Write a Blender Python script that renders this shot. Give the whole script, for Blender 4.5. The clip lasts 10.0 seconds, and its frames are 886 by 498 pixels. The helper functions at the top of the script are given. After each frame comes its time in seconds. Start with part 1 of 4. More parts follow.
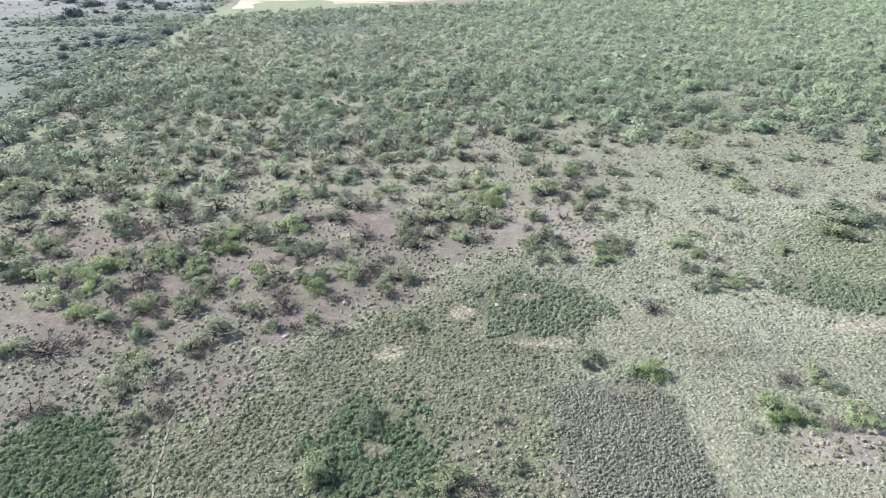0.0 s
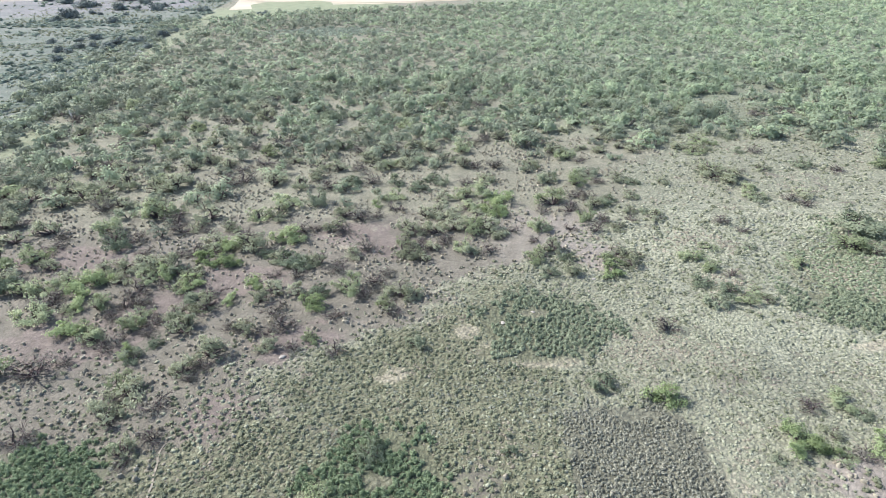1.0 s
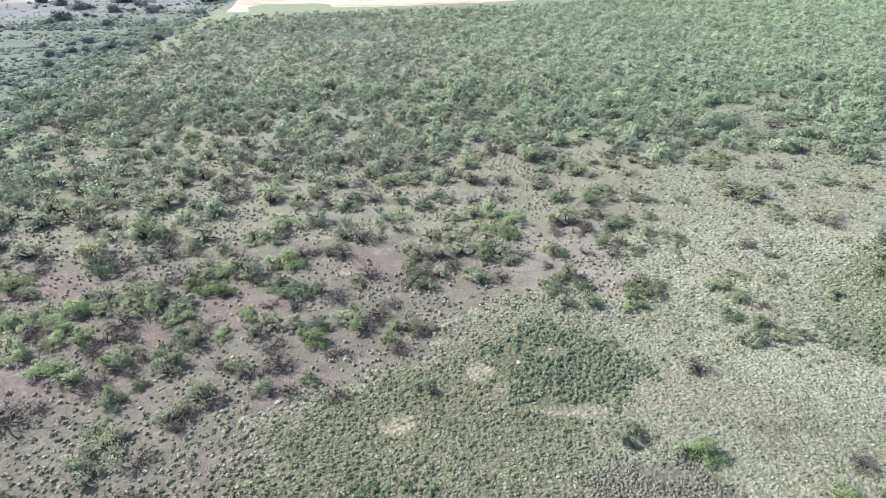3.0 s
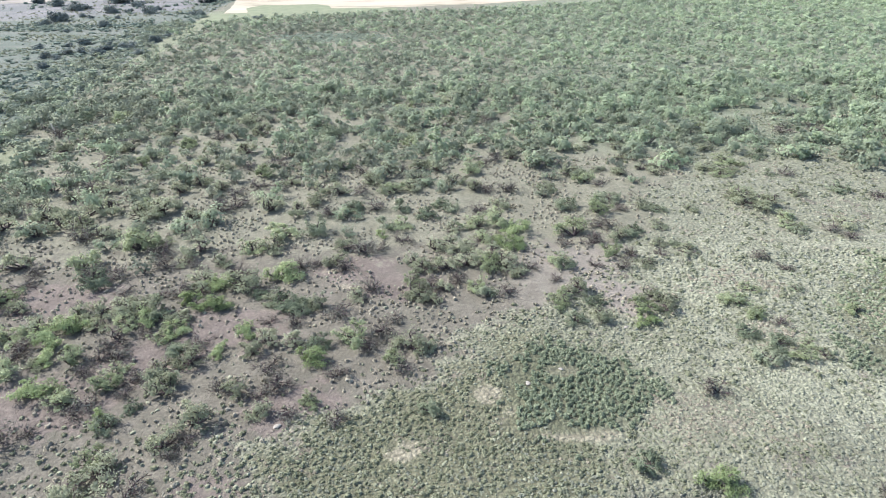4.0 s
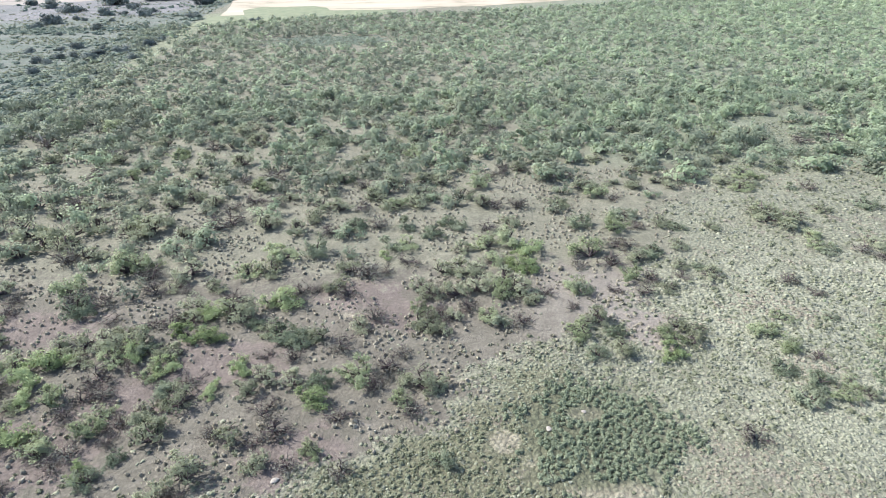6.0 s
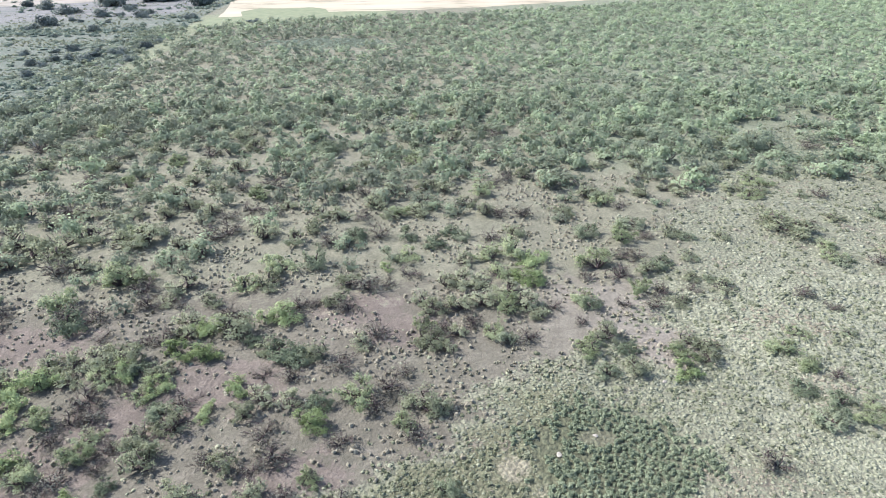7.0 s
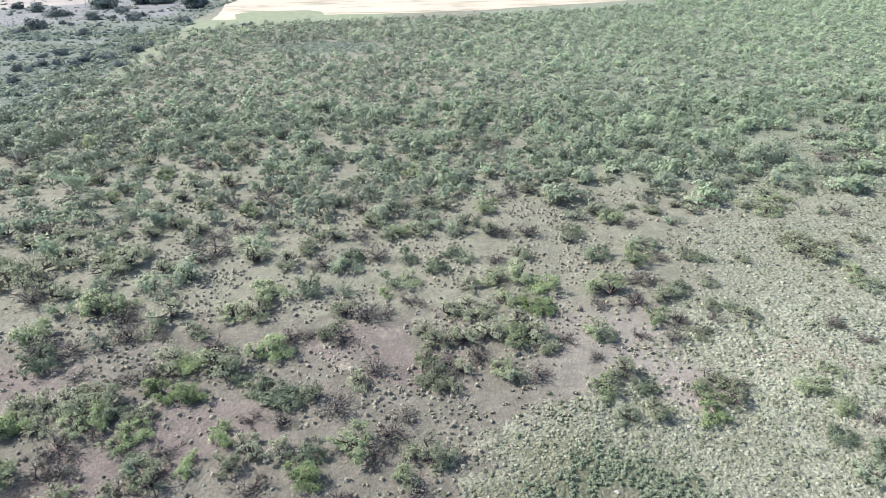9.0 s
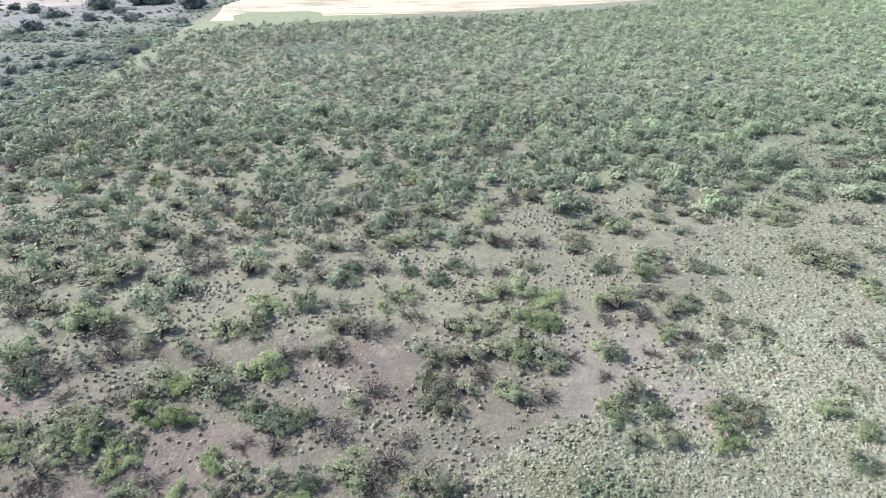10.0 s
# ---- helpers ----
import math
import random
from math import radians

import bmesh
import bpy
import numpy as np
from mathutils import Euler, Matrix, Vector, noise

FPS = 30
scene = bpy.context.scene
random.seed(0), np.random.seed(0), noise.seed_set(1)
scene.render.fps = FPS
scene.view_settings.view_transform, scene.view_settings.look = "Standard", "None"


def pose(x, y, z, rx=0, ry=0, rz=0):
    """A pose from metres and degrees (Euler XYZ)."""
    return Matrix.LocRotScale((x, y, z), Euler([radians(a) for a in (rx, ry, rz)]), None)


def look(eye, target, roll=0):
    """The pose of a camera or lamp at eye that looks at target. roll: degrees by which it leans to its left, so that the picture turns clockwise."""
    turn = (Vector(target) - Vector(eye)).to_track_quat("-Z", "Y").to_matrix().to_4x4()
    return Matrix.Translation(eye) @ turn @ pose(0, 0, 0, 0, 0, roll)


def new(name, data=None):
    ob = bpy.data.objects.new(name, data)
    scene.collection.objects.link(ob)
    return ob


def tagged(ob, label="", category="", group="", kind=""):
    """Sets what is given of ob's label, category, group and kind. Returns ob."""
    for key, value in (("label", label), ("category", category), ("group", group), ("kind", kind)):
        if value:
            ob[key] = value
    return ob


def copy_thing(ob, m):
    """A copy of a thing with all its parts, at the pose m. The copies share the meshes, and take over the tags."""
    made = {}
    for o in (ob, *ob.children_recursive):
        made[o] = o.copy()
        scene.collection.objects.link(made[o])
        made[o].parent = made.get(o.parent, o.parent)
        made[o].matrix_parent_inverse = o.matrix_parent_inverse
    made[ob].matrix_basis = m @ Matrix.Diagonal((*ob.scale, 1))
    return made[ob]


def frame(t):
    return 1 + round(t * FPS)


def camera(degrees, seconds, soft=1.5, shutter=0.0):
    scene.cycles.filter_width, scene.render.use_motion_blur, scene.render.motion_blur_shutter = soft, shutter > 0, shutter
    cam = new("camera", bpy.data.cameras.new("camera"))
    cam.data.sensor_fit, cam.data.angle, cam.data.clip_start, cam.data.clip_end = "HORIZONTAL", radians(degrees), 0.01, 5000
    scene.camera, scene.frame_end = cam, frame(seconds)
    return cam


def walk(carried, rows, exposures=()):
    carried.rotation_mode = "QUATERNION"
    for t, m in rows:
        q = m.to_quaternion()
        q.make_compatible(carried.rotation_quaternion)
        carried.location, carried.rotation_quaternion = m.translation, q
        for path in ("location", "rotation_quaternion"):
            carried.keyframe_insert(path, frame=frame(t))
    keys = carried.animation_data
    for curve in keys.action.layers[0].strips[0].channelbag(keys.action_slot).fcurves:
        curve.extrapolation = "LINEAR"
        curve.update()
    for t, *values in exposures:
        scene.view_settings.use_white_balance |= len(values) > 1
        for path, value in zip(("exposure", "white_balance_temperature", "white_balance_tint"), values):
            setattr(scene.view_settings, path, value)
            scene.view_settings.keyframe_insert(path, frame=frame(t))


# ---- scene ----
cam = camera(70.0, 10.0, soft=0.8)
EXPOSURES = [(0.0, 1.5, 6250, 13), (10.0, 1.5, 6250, 13)]
PATH = [
    (0, (0.000, 0.000, 33.600), (0.000, 35.281, 14.752), -1.60),
    (0.5, (-0.200, 1.470, 33.655), (-0.161, 36.742, 14.790), -1.59),
    (1, (-0.419, 2.903, 33.709), (-0.345, 38.177, 14.847), -1.57),
    (1.5, (-0.655, 4.305, 33.762), (-0.545, 39.584, 14.911), -1.53),
    (2, (-0.904, 5.677, 33.814), (-0.757, 40.963, 14.975), -1.48),
    (2.5, (-1.162, 7.023, 33.864), (-0.978, 42.313, 15.035), -1.43),
    (3, (-1.426, 8.345, 33.913), (-1.205, 43.638, 15.090), -1.39),
    (3.5, (-1.692, 9.646, 33.960), (-1.437, 44.941, 15.138), -1.35),
    (4, (-1.958, 10.931, 34.005), (-1.670, 46.224, 15.182), -1.33),
    (4.5, (-2.220, 12.201, 34.047), (-1.901, 47.492, 15.221), -1.31),
    (5, (-2.473, 13.459, 34.088), (-2.126, 48.749, 15.259), -1.31),
    (5.5, (-2.716, 14.709, 34.125), (-2.338, 49.999, 15.297), -1.31),
    (6, (-2.945, 15.954, 34.159), (-2.534, 51.245, 15.334), -1.32),
    (6.5, (-3.155, 17.196, 34.191), (-2.707, 52.490, 15.372), -1.32),
    (7, (-3.344, 18.440, 34.219), (-2.851, 53.738, 15.410), -1.32),
    (7.5, (-3.508, 19.686, 34.243), (-2.963, 54.991, 15.448), -1.31),
    (8, (-3.645, 20.940, 34.263), (-3.042, 56.251, 15.482), -1.28),
    (8.5, (-3.749, 22.203, 34.280), (-3.087, 57.521, 15.511), -1.25),
    (9, (-3.819, 23.479, 34.292), (-3.107, 58.800, 15.533), -1.22),
    (9.5, (-3.851, 24.771, 34.300), (-3.114, 60.093, 15.544), -1.21),
    (10, (-3.840, 26.082, 34.303), (-3.127, 61.402, 15.542), -1.24),
]
walk(cam, [(t, look(eye, target, roll)) for t, eye, target, roll in PATH], EXPOSURES)

# ---- light ----
SUN_ELEVATION, SUN_AZIMUTH = radians(43), radians(-68)
world = bpy.data.worlds.new("sky")
scene.world = world
world.use_nodes = True
sky = world.node_tree.nodes.new("ShaderNodeTexSky")
sky.sky_type, sky.sun_disc = "NISHITA", False
sky.sun_elevation, sky.sun_rotation = SUN_ELEVATION, SUN_AZIMUTH
sky.air_density, sky.dust_density = 1.0, 1.5
backing = world.node_tree.nodes["Background"]
backing.inputs["Strength"].default_value = 0.127
world.node_tree.links.new(sky.outputs[0], backing.inputs["Color"])

sun_data = bpy.data.lights.new("sun", "SUN")
sun_data.energy, sun_data.angle, sun_data.color = 4.5, radians(0.6), (1.0, 0.95, 0.87)
sun = new("sun", sun_data)
sun_way = Vector((math.sin(SUN_AZIMUTH) * math.cos(SUN_ELEVATION), math.cos(SUN_AZIMUTH) * math.cos(SUN_ELEVATION), math.sin(SUN_ELEVATION)))
sun.matrix_world = look(sun_way * 300, (0, 0, 0))


# ---- materials ----
def material(name, rough=0.9):
    m = bpy.data.materials.new(name)
    m.use_nodes = True
    b = m.node_tree.nodes["Principled BSDF"]
    b.inputs["Roughness"].default_value = rough
    b.inputs["Specular IOR Level"].default_value = 0.25
    return m, m.node_tree.nodes, m.node_tree.links, b


def noise_node(nodes, links, coords, scale, detail=4.0, rough=0.6):
    n = nodes.new("ShaderNodeTexNoise")
    n.inputs["Scale"].default_value, n.inputs["Detail"].default_value, n.inputs["Roughness"].default_value = scale, detail, rough
    links.new(coords, n.inputs["Vector"])
    return n.outputs["Fac"]


def ramp_node(nodes, links, value, stops):
    r = nodes.new("ShaderNodeValToRGB")
    while len(r.color_ramp.elements) < len(stops):
        r.color_ramp.elements.new(0.5)
    for e, (at, c) in zip(r.color_ramp.elements, stops):
        e.position, e.color = at, (*c, 1)
    links.new(value, r.inputs["Fac"])
    return r.outputs["Color"]


def mix_node(nodes, links, factor, a, b, kind="MIX"):
    n = nodes.new("ShaderNodeMix")
    n.data_type, n.blend_type = "RGBA", kind
    for socket, v in ((n.inputs[0], factor), (n.inputs[6], a), (n.inputs[7], b)):
        if isinstance(v, (int, float)):
            socket.default_value = v
        elif isinstance(v, tuple):
            socket.default_value = (*v, 1)
        else:
            links.new(v, socket)
    return n.outputs[2]


def math_node(nodes, links, kind, a, b=0.0, c=0.0):
    n = nodes.new("ShaderNodeMath")
    n.operation = kind
    for socket, v in zip(n.inputs, (a, b, c)):
        if isinstance(v, (int, float)):
            socket.default_value = v
        else:
            links.new(v, socket)
    return n.outputs[0]


def leaf_material(name, dark, mid, light, through_share=0.3, tone="object", leafy=0.5):
    """Small-leaved foliage: tone varies plant by plant and leaf by leaf, and some light passes through."""
    m, nodes, links, b = material(name, 0.85)
    b.inputs["Specular IOR Level"].default_value = 0.1
    geometry = nodes.new("ShaderNodeNewGeometry")
    if tone == "object":
        plant = nodes.new("ShaderNodeObjectInfo").outputs["Random"]
    else:
        a = nodes.new("ShaderNodeAttribute")
        a.attribute_name = "tone"
        plant = a.outputs["Fac"]
    leaf = geometry.outputs["Random Per Island"]
    t = math_node(nodes, links, "ADD", math_node(nodes, links, "MULTIPLY", plant, 1 - leafy), math_node(nodes, links, "MULTIPLY", leaf, leafy))
    colour = ramp_node(nodes, links, t, [(0.1, dark), (0.5, mid), (0.9, light)])
    links.new(colour, b.inputs["Base Color"])
    trans = nodes.new("ShaderNodeBsdfTranslucent")
    links.new(colour, trans.inputs["Color"])
    mix = nodes.new("ShaderNodeMixShader")
    mix.inputs[0].default_value = through_share
    links.new(b.outputs[0], mix.inputs[1])
    links.new(trans.outputs[0], mix.inputs[2])
    links.new(mix.outputs[0], nodes["Material Output"].inputs["Surface"])
    return m


def bark_material(name, dark, light):
    m, nodes, links, b = material(name, 0.95)
    coords = nodes.new("ShaderNodeTexCoord").outputs["Object"]
    colour = ramp_node(nodes, links, noise_node(nodes, links, coords, 9.0), [(0.3, dark), (0.7, light)])
    links.new(colour, b.inputs["Base Color"])
    return m


TWIG_BARK = bark_material("grey_bark", (0.09, 0.082, 0.078), (0.17, 0.155, 0.146))
BARK = bark_material("dark_bark", (0.036, 0.026, 0.027), (0.09, 0.073, 0.073))
LEAF = {
    "G": leaf_material("bright_leaves", (0.174, 0.225, 0.11), (0.236, 0.298, 0.153), (0.296, 0.36, 0.196), 0.55, leafy=0.2),
    "g": leaf_material("green_leaves", (0.19, 0.228, 0.133), (0.258, 0.303, 0.182), (0.322, 0.368, 0.23), 0.55, leafy=0.2),
    "m": leaf_material("grey_green_leaves", (0.19, 0.212, 0.144), (0.262, 0.288, 0.197), (0.325, 0.35, 0.244), 0.55, leafy=0.2),
    "k": leaf_material("dark_leaves", (0.1, 0.126, 0.086), (0.158, 0.188, 0.126), (0.216, 0.246, 0.172), 0.35, leafy=0.35),
    # dim grey-brown, since several of these shrubs stand in for cast shadow
    "d": leaf_material("sparse_shade_grey_leaves", (0.1, 0.097, 0.08), (0.15, 0.148, 0.12), (0.2, 0.196, 0.16), 0.3, leafy=0.35),
    # juniper green lightened towards blue-grey to stand in for haze
    "j": leaf_material("hazed_juniper_leaves", (0.072, 0.092, 0.092), (0.118, 0.142, 0.134), (0.175, 0.2, 0.18), 0.3, leafy=0.35),
}
# brush leaves greyed and blued in colour, in place of distance haze
HAZED_WOOD_LEAF = leaf_material("hazed_woodland_leaves", (0.178, 0.203, 0.154), (0.23, 0.276, 0.195), (0.292, 0.36, 0.236), 0.55, "tone", 0.12)
PAD = leaf_material("cactus_pads", (0.12, 0.13, 0.09), (0.188, 0.2, 0.144), (0.232, 0.244, 0.182), 0.05, "tone")
PAD_SINGLE = leaf_material("single_cactus_pads", (0.15, 0.145, 0.105), (0.205, 0.197, 0.146), (0.27, 0.26, 0.198), 0.05)
TUFT = leaf_material("olive_tufts", (0.114, 0.125, 0.08), (0.184, 0.2, 0.135), (0.234, 0.251, 0.178), 0.35, "tone")
DRY = leaf_material("dry_tufts", (0.165, 0.153, 0.118), (0.24, 0.225, 0.175), (0.325, 0.307, 0.245), 0.25, "tone")
PLAIN_LEAF = leaf_material("plain_brush_leaves", (0.108, 0.138, 0.114), (0.15, 0.188, 0.152), (0.2, 0.238, 0.19), 0.3, "tone")
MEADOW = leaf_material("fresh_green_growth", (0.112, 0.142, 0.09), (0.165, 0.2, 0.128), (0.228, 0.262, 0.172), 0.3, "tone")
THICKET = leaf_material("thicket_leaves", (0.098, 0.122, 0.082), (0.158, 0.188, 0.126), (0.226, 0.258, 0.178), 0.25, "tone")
SAGE = leaf_material("grey_blue_scrub", (0.112, 0.123, 0.093), (0.183, 0.197, 0.154), (0.238, 0.252, 0.204), 0.25, "tone")
LUSH = leaf_material("lush_thicket_leaves", (0.078, 0.112, 0.064), (0.132, 0.178, 0.104), (0.205, 0.252, 0.155), 0.35, "tone")
# paler, bluer thicket leaves for far growth: haze mixed into the colour
HAZED_LOW = leaf_material("hazed_low_leaves", (0.155, 0.19, 0.15), (0.205, 0.245, 0.192), (0.25, 0.288, 0.23), 0.4, "tone", 0.25)
GREY_TWIGS = leaf_material("grey_twigs", (0.1, 0.105, 0.082), (0.16, 0.164, 0.13), (0.235, 0.236, 0.188), 0.1, "tone")


def ground_material():
    m, nodes, links, b = material("ground", 0.97)
    coords = nodes.new("ShaderNodeTexCoord").outputs["Object"]
    zones = {}
    for zone in ("bed", "straw", "plain", "track", "wood", "thicket", "grey", "pale", "sand", "moss", "shaded_floor", "pink", "light"):
        a = nodes.new("ShaderNodeAttribute")
        a.attribute_name = zone
        zones[zone] = a.outputs["Fac"]
    broad = noise_node(nodes, links, coords, 0.11, 5)
    patch = noise_node(nodes, links, coords, 0.55, 5, 0.65)
    fine = noise_node(nodes, links, coords, 4.0, 6, 0.7)
    grit = noise_node(nodes, links, coords, 22.0, 3, 0.7)

    grain_edge = math_node(nodes, links, "ADD", math_node(nodes, links, "MULTIPLY", patch, 0.6), math_node(nodes, links, "MULTIPLY", fine, 0.4))

    def edged(zone):
        lifted = math_node(nodes, links, "ADD", zones[zone], math_node(nodes, links, "MULTIPLY", math_node(nodes, links, "SUBTRACT", grain_edge, 0.5), 2.4))
        n = nodes.new("ShaderNodeMapRange")
        n.interpolation_type = "SMOOTHSTEP"
        n.inputs["From Min"].default_value, n.inputs["From Max"].default_value = 0.35, 0.65
        links.new(lifted, n.inputs["Value"])
        return n.outputs[0]

    grain = math_node(nodes, links, "ADD", math_node(nodes, links, "MULTIPLY", patch, 0.45), math_node(nodes, links, "MULTIPLY", fine, 0.55))
    soil = ramp_node(nodes, links, grain, [(0.33, (0.07, 0.06, 0.053)), (0.5, (0.118, 0.101, 0.09)), (0.66, (0.18, 0.155, 0.138))])
    grass = ramp_node(nodes, links, grain, [(0.34, (0.125, 0.132, 0.094)), (0.5, (0.164, 0.172, 0.128)), (0.64, (0.21, 0.217, 0.165))])
    litter = ramp_node(nodes, links, grain, [(0.34, (0.076, 0.079, 0.057)), (0.5, (0.135, 0.135, 0.102)), (0.66, (0.202, 0.198, 0.152))])
    straw = ramp_node(nodes, links, fine, [(0.35, (0.15, 0.14, 0.104)), (0.65, (0.285, 0.268, 0.208))])
    stretch = nodes.new("ShaderNodeMapping")
    stretch.inputs["Scale"].default_value = (0.025, 0.11, 1)
    links.new(coords, stretch.inputs["Vector"])
    streaks = noise_node(nodes, links, stretch.outputs[0], 1.6, 6, 0.68)
    plain = ramp_node(nodes, links, streaks, [(0.36, (0.07, 0.092, 0.075)), (0.54, (0.096, 0.112, 0.095)), (0.72, (0.12, 0.128, 0.114))])
    verge = ramp_node(nodes, links, patch, [(0.3, (0.11, 0.132, 0.083)), (0.7, (0.172, 0.184, 0.125))])
    dust = ramp_node(nodes, links, grain, [(0.33, (0.07, 0.069, 0.053)), (0.5, (0.11, 0.107, 0.085)), (0.66, (0.165, 0.158, 0.13))])
    dull = math_node(nodes, links, "SUBTRACT", math_node(nodes, links, "ADD", math_node(nodes, links, "MULTIPLY", broad, 0.7), 0.42), edged("pink"))
    colour = mix_node(nodes, links, dull, soil, dust)
    chalky = ramp_node(nodes, links, grain, [(0.33, (0.13, 0.12, 0.104)), (0.5, (0.188, 0.174, 0.152)), (0.66, (0.246, 0.23, 0.203))])
    colour = mix_node(nodes, links, math_node(nodes, links, "MULTIPLY", zones["light"], 0.75), colour, chalky)
    colour = mix_node(nodes, links, edged("wood"), colour, litter)
    colour = mix_node(nodes, links, edged("bed"), colour, grass)
    pale = ramp_node(nodes, links, grain, [(0.34, (0.16, 0.17, 0.126)), (0.5, (0.202, 0.213, 0.16)), (0.64, (0.246, 0.255, 0.194))])
    colour = mix_node(nodes, links, edged("pale"), colour, pale)
    moss = ramp_node(nodes, links, grain, [(0.34, (0.066, 0.07, 0.043)), (0.5, (0.104, 0.109, 0.07)), (0.64, (0.15, 0.153, 0.104))])
    # green floor of the right-hand woods, darkened as shade between the crowns
    shaded_floor = ramp_node(nodes, links, grain, [(0.34, (0.094, 0.112, 0.076)), (0.5, (0.135, 0.15, 0.108)), (0.64, (0.182, 0.192, 0.146))])
    colour = mix_node(nodes, links, edged("shaded_floor"), colour, shaded_floor)
    colour = mix_node(nodes, links, math_node(nodes, links, "MULTIPLY", edged("moss"), 0.85), colour, moss)
    worn = nodes.new("ShaderNodeMapRange")
    worn.interpolation_type = "SMOOTHSTEP"
    worn.inputs["From Min"].default_value, worn.inputs["From Max"].default_value = 0.56, 0.68
    links.new(math_node(nodes, links, "ADD", math_node(nodes, links, "MULTIPLY", noise_node(nodes, links, coords, 0.3, 3), 0.75), math_node(nodes, links, "MULTIPLY", fine, 0.25)), worn.inputs["Value"])
    colour = mix_node(nodes, links, math_node(nodes, links, "MULTIPLY", math_node(nodes, links, "MULTIPLY", worn.outputs[0], edged("bed")), 0.75), colour, soil)
    colour = mix_node(nodes, links, edged("plain"), colour, plain)
    sand = ramp_node(nodes, links, streaks, [(0.36, (0.084, 0.098, 0.094)), (0.48, (0.115, 0.12, 0.122)), (0.64, (0.152, 0.15, 0.154))])
    colour = mix_node(nodes, links, edged("sand"), colour, sand)
    colour = mix_node(nodes, links, edged("track"), colour, verge)
    colour = mix_node(nodes, links, math_node(nodes, links, "MULTIPLY", edged("straw"), 0.8), colour, straw)
    colour = mix_node(nodes, links, math_node(nodes, links, "MULTIPLY", edged("thicket"), 0.65), colour, (0.075, 0.085, 0.055))
    colour = mix_node(nodes, links, math_node(nodes, links, "MULTIPLY", edged("grey"), 0.85), colour, (0.1, 0.103, 0.079))
    speck = ramp_node(nodes, links, grit, [(0.3, (0.6, 0.6, 0.6)), (0.7, (1.2, 1.19, 1.17))])
    colour = mix_node(nodes, links, 1.0, colour, speck, "MULTIPLY")
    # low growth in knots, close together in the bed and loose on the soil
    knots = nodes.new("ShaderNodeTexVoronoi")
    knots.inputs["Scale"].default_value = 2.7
    shifted = nodes.new("ShaderNodeVectorMath")
    links.new(coords, shifted.inputs[0])
    wavy = nodes.new("ShaderNodeTexNoise")
    wavy.inputs["Scale"].default_value = 2.0
    links.new(coords, wavy.inputs["Vector"])
    half = nodes.new("ShaderNodeVectorMath")
    half.operation = "SCALE"
    half.inputs["Scale"].default_value = 0.5
    links.new(wavy.outputs["Color"], half.inputs[0])
    links.new(half.outputs[0], shifted.inputs[1])
    links.new(shifted.outputs[0], knots.inputs["Vector"])
    # knots painted lighter and the gaps darker, as shade between clumps
    knot_shade = ramp_node(nodes, links, knots.outputs["Distance"], [(0.05, (1.12, 1.13, 1.08)), (0.4, (0.98, 0.98, 0.96)), (0.62, (0.74, 0.73, 0.72))])
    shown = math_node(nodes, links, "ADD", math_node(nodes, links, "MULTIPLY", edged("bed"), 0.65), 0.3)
    colour = mix_node(nodes, links, shown, colour, mix_node(nodes, links, 1.0, colour, knot_shade, "MULTIPLY"))
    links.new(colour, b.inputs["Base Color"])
    bump = nodes.new("ShaderNodeBump")
    bump.inputs["Strength"].default_value, bump.inputs["Distance"].default_value = 0.8, 0.22
    links.new(math_node(nodes, links, "SUBTRACT", math_node(nodes, links, "MULTIPLY", fine, 0.7), math_node(nodes, links, "MULTIPLY", knots.outputs["Distance"], shown)), bump.inputs["Height"])
    links.new(bump.outputs[0], b.inputs["Normal"])
    return m


def field_material(name, tones):
    m, nodes, links, b = material(name, 0.95)
    coords = nodes.new("ShaderNodeTexCoord").outputs["Object"]
    spread = nodes.new("ShaderNodeMapping")
    spread.inputs["Scale"].default_value = (0.02, 0.07, 1)
    links.new(coords, spread.inputs["Vector"])
    streak = noise_node(nodes, links, spread.outputs[0], 1.5, 5, 0.65)
    links.new(ramp_node(nodes, links, streak, [(0.38, tones[0]), (0.45, tones[1]), (0.7, tones[2])]), b.inputs["Base Color"])
    return m


def grass_strip_material():
    m, nodes, links, b = material("green_crop_strip", 0.95)
    coords = nodes.new("ShaderNodeTexCoord").outputs["Object"]
    links.new(ramp_node(nodes, links, noise_node(nodes, links, coords, 0.3, 5), [(0.3, (0.095, 0.115, 0.068)), (0.7, (0.145, 0.162, 0.1))]), b.inputs["Base Color"])
    return m


# ---- the lie of the land ----
rng = np.random.default_rng(7)


def smooth(v):
    v = np.clip(v, 0, 1)
    return v * v * (3 - 2 * v)


def height(x, y):
    """Gentle hummocks, dying out far away."""
    x, y = np.asarray(x, float), np.asarray(y, float)
    z = 0.10 * np.sin(x * 0.31 + 1.3 * np.sin(y * 0.17)) + 0.08 * np.sin(y * 0.37 + x * 0.13 + 0.7) + 0.05 * np.sin(x * 0.9 + 2.0) * np.sin(y * 0.8)
    return z * smooth((275 - np.hypot(x, y)) / 120)


def blob(x, y, cx, cy, rx, ry, turn=0.0):
    """1 at the middle of an oval, 0.5 on its rim, 0 at twice that."""
    c, s = math.cos(radians(turn)), math.sin(radians(turn))
    u, v = (x - cx) * c + (y - cy) * s, -(x - cx) * s + (y - cy) * c
    return np.clip(1 - 0.5 * np.hypot(u / rx, v / ry), 0, 1)


BARE = ((17, 63, 3.0, 3.4), (29.0, 32.0, 5.0, 2.6), (1.5, 33.0, 2.4, 1.5), (8.2, 30.5, 1.6, 1.2), (13.5, 72.5, 4.5, 3.0))


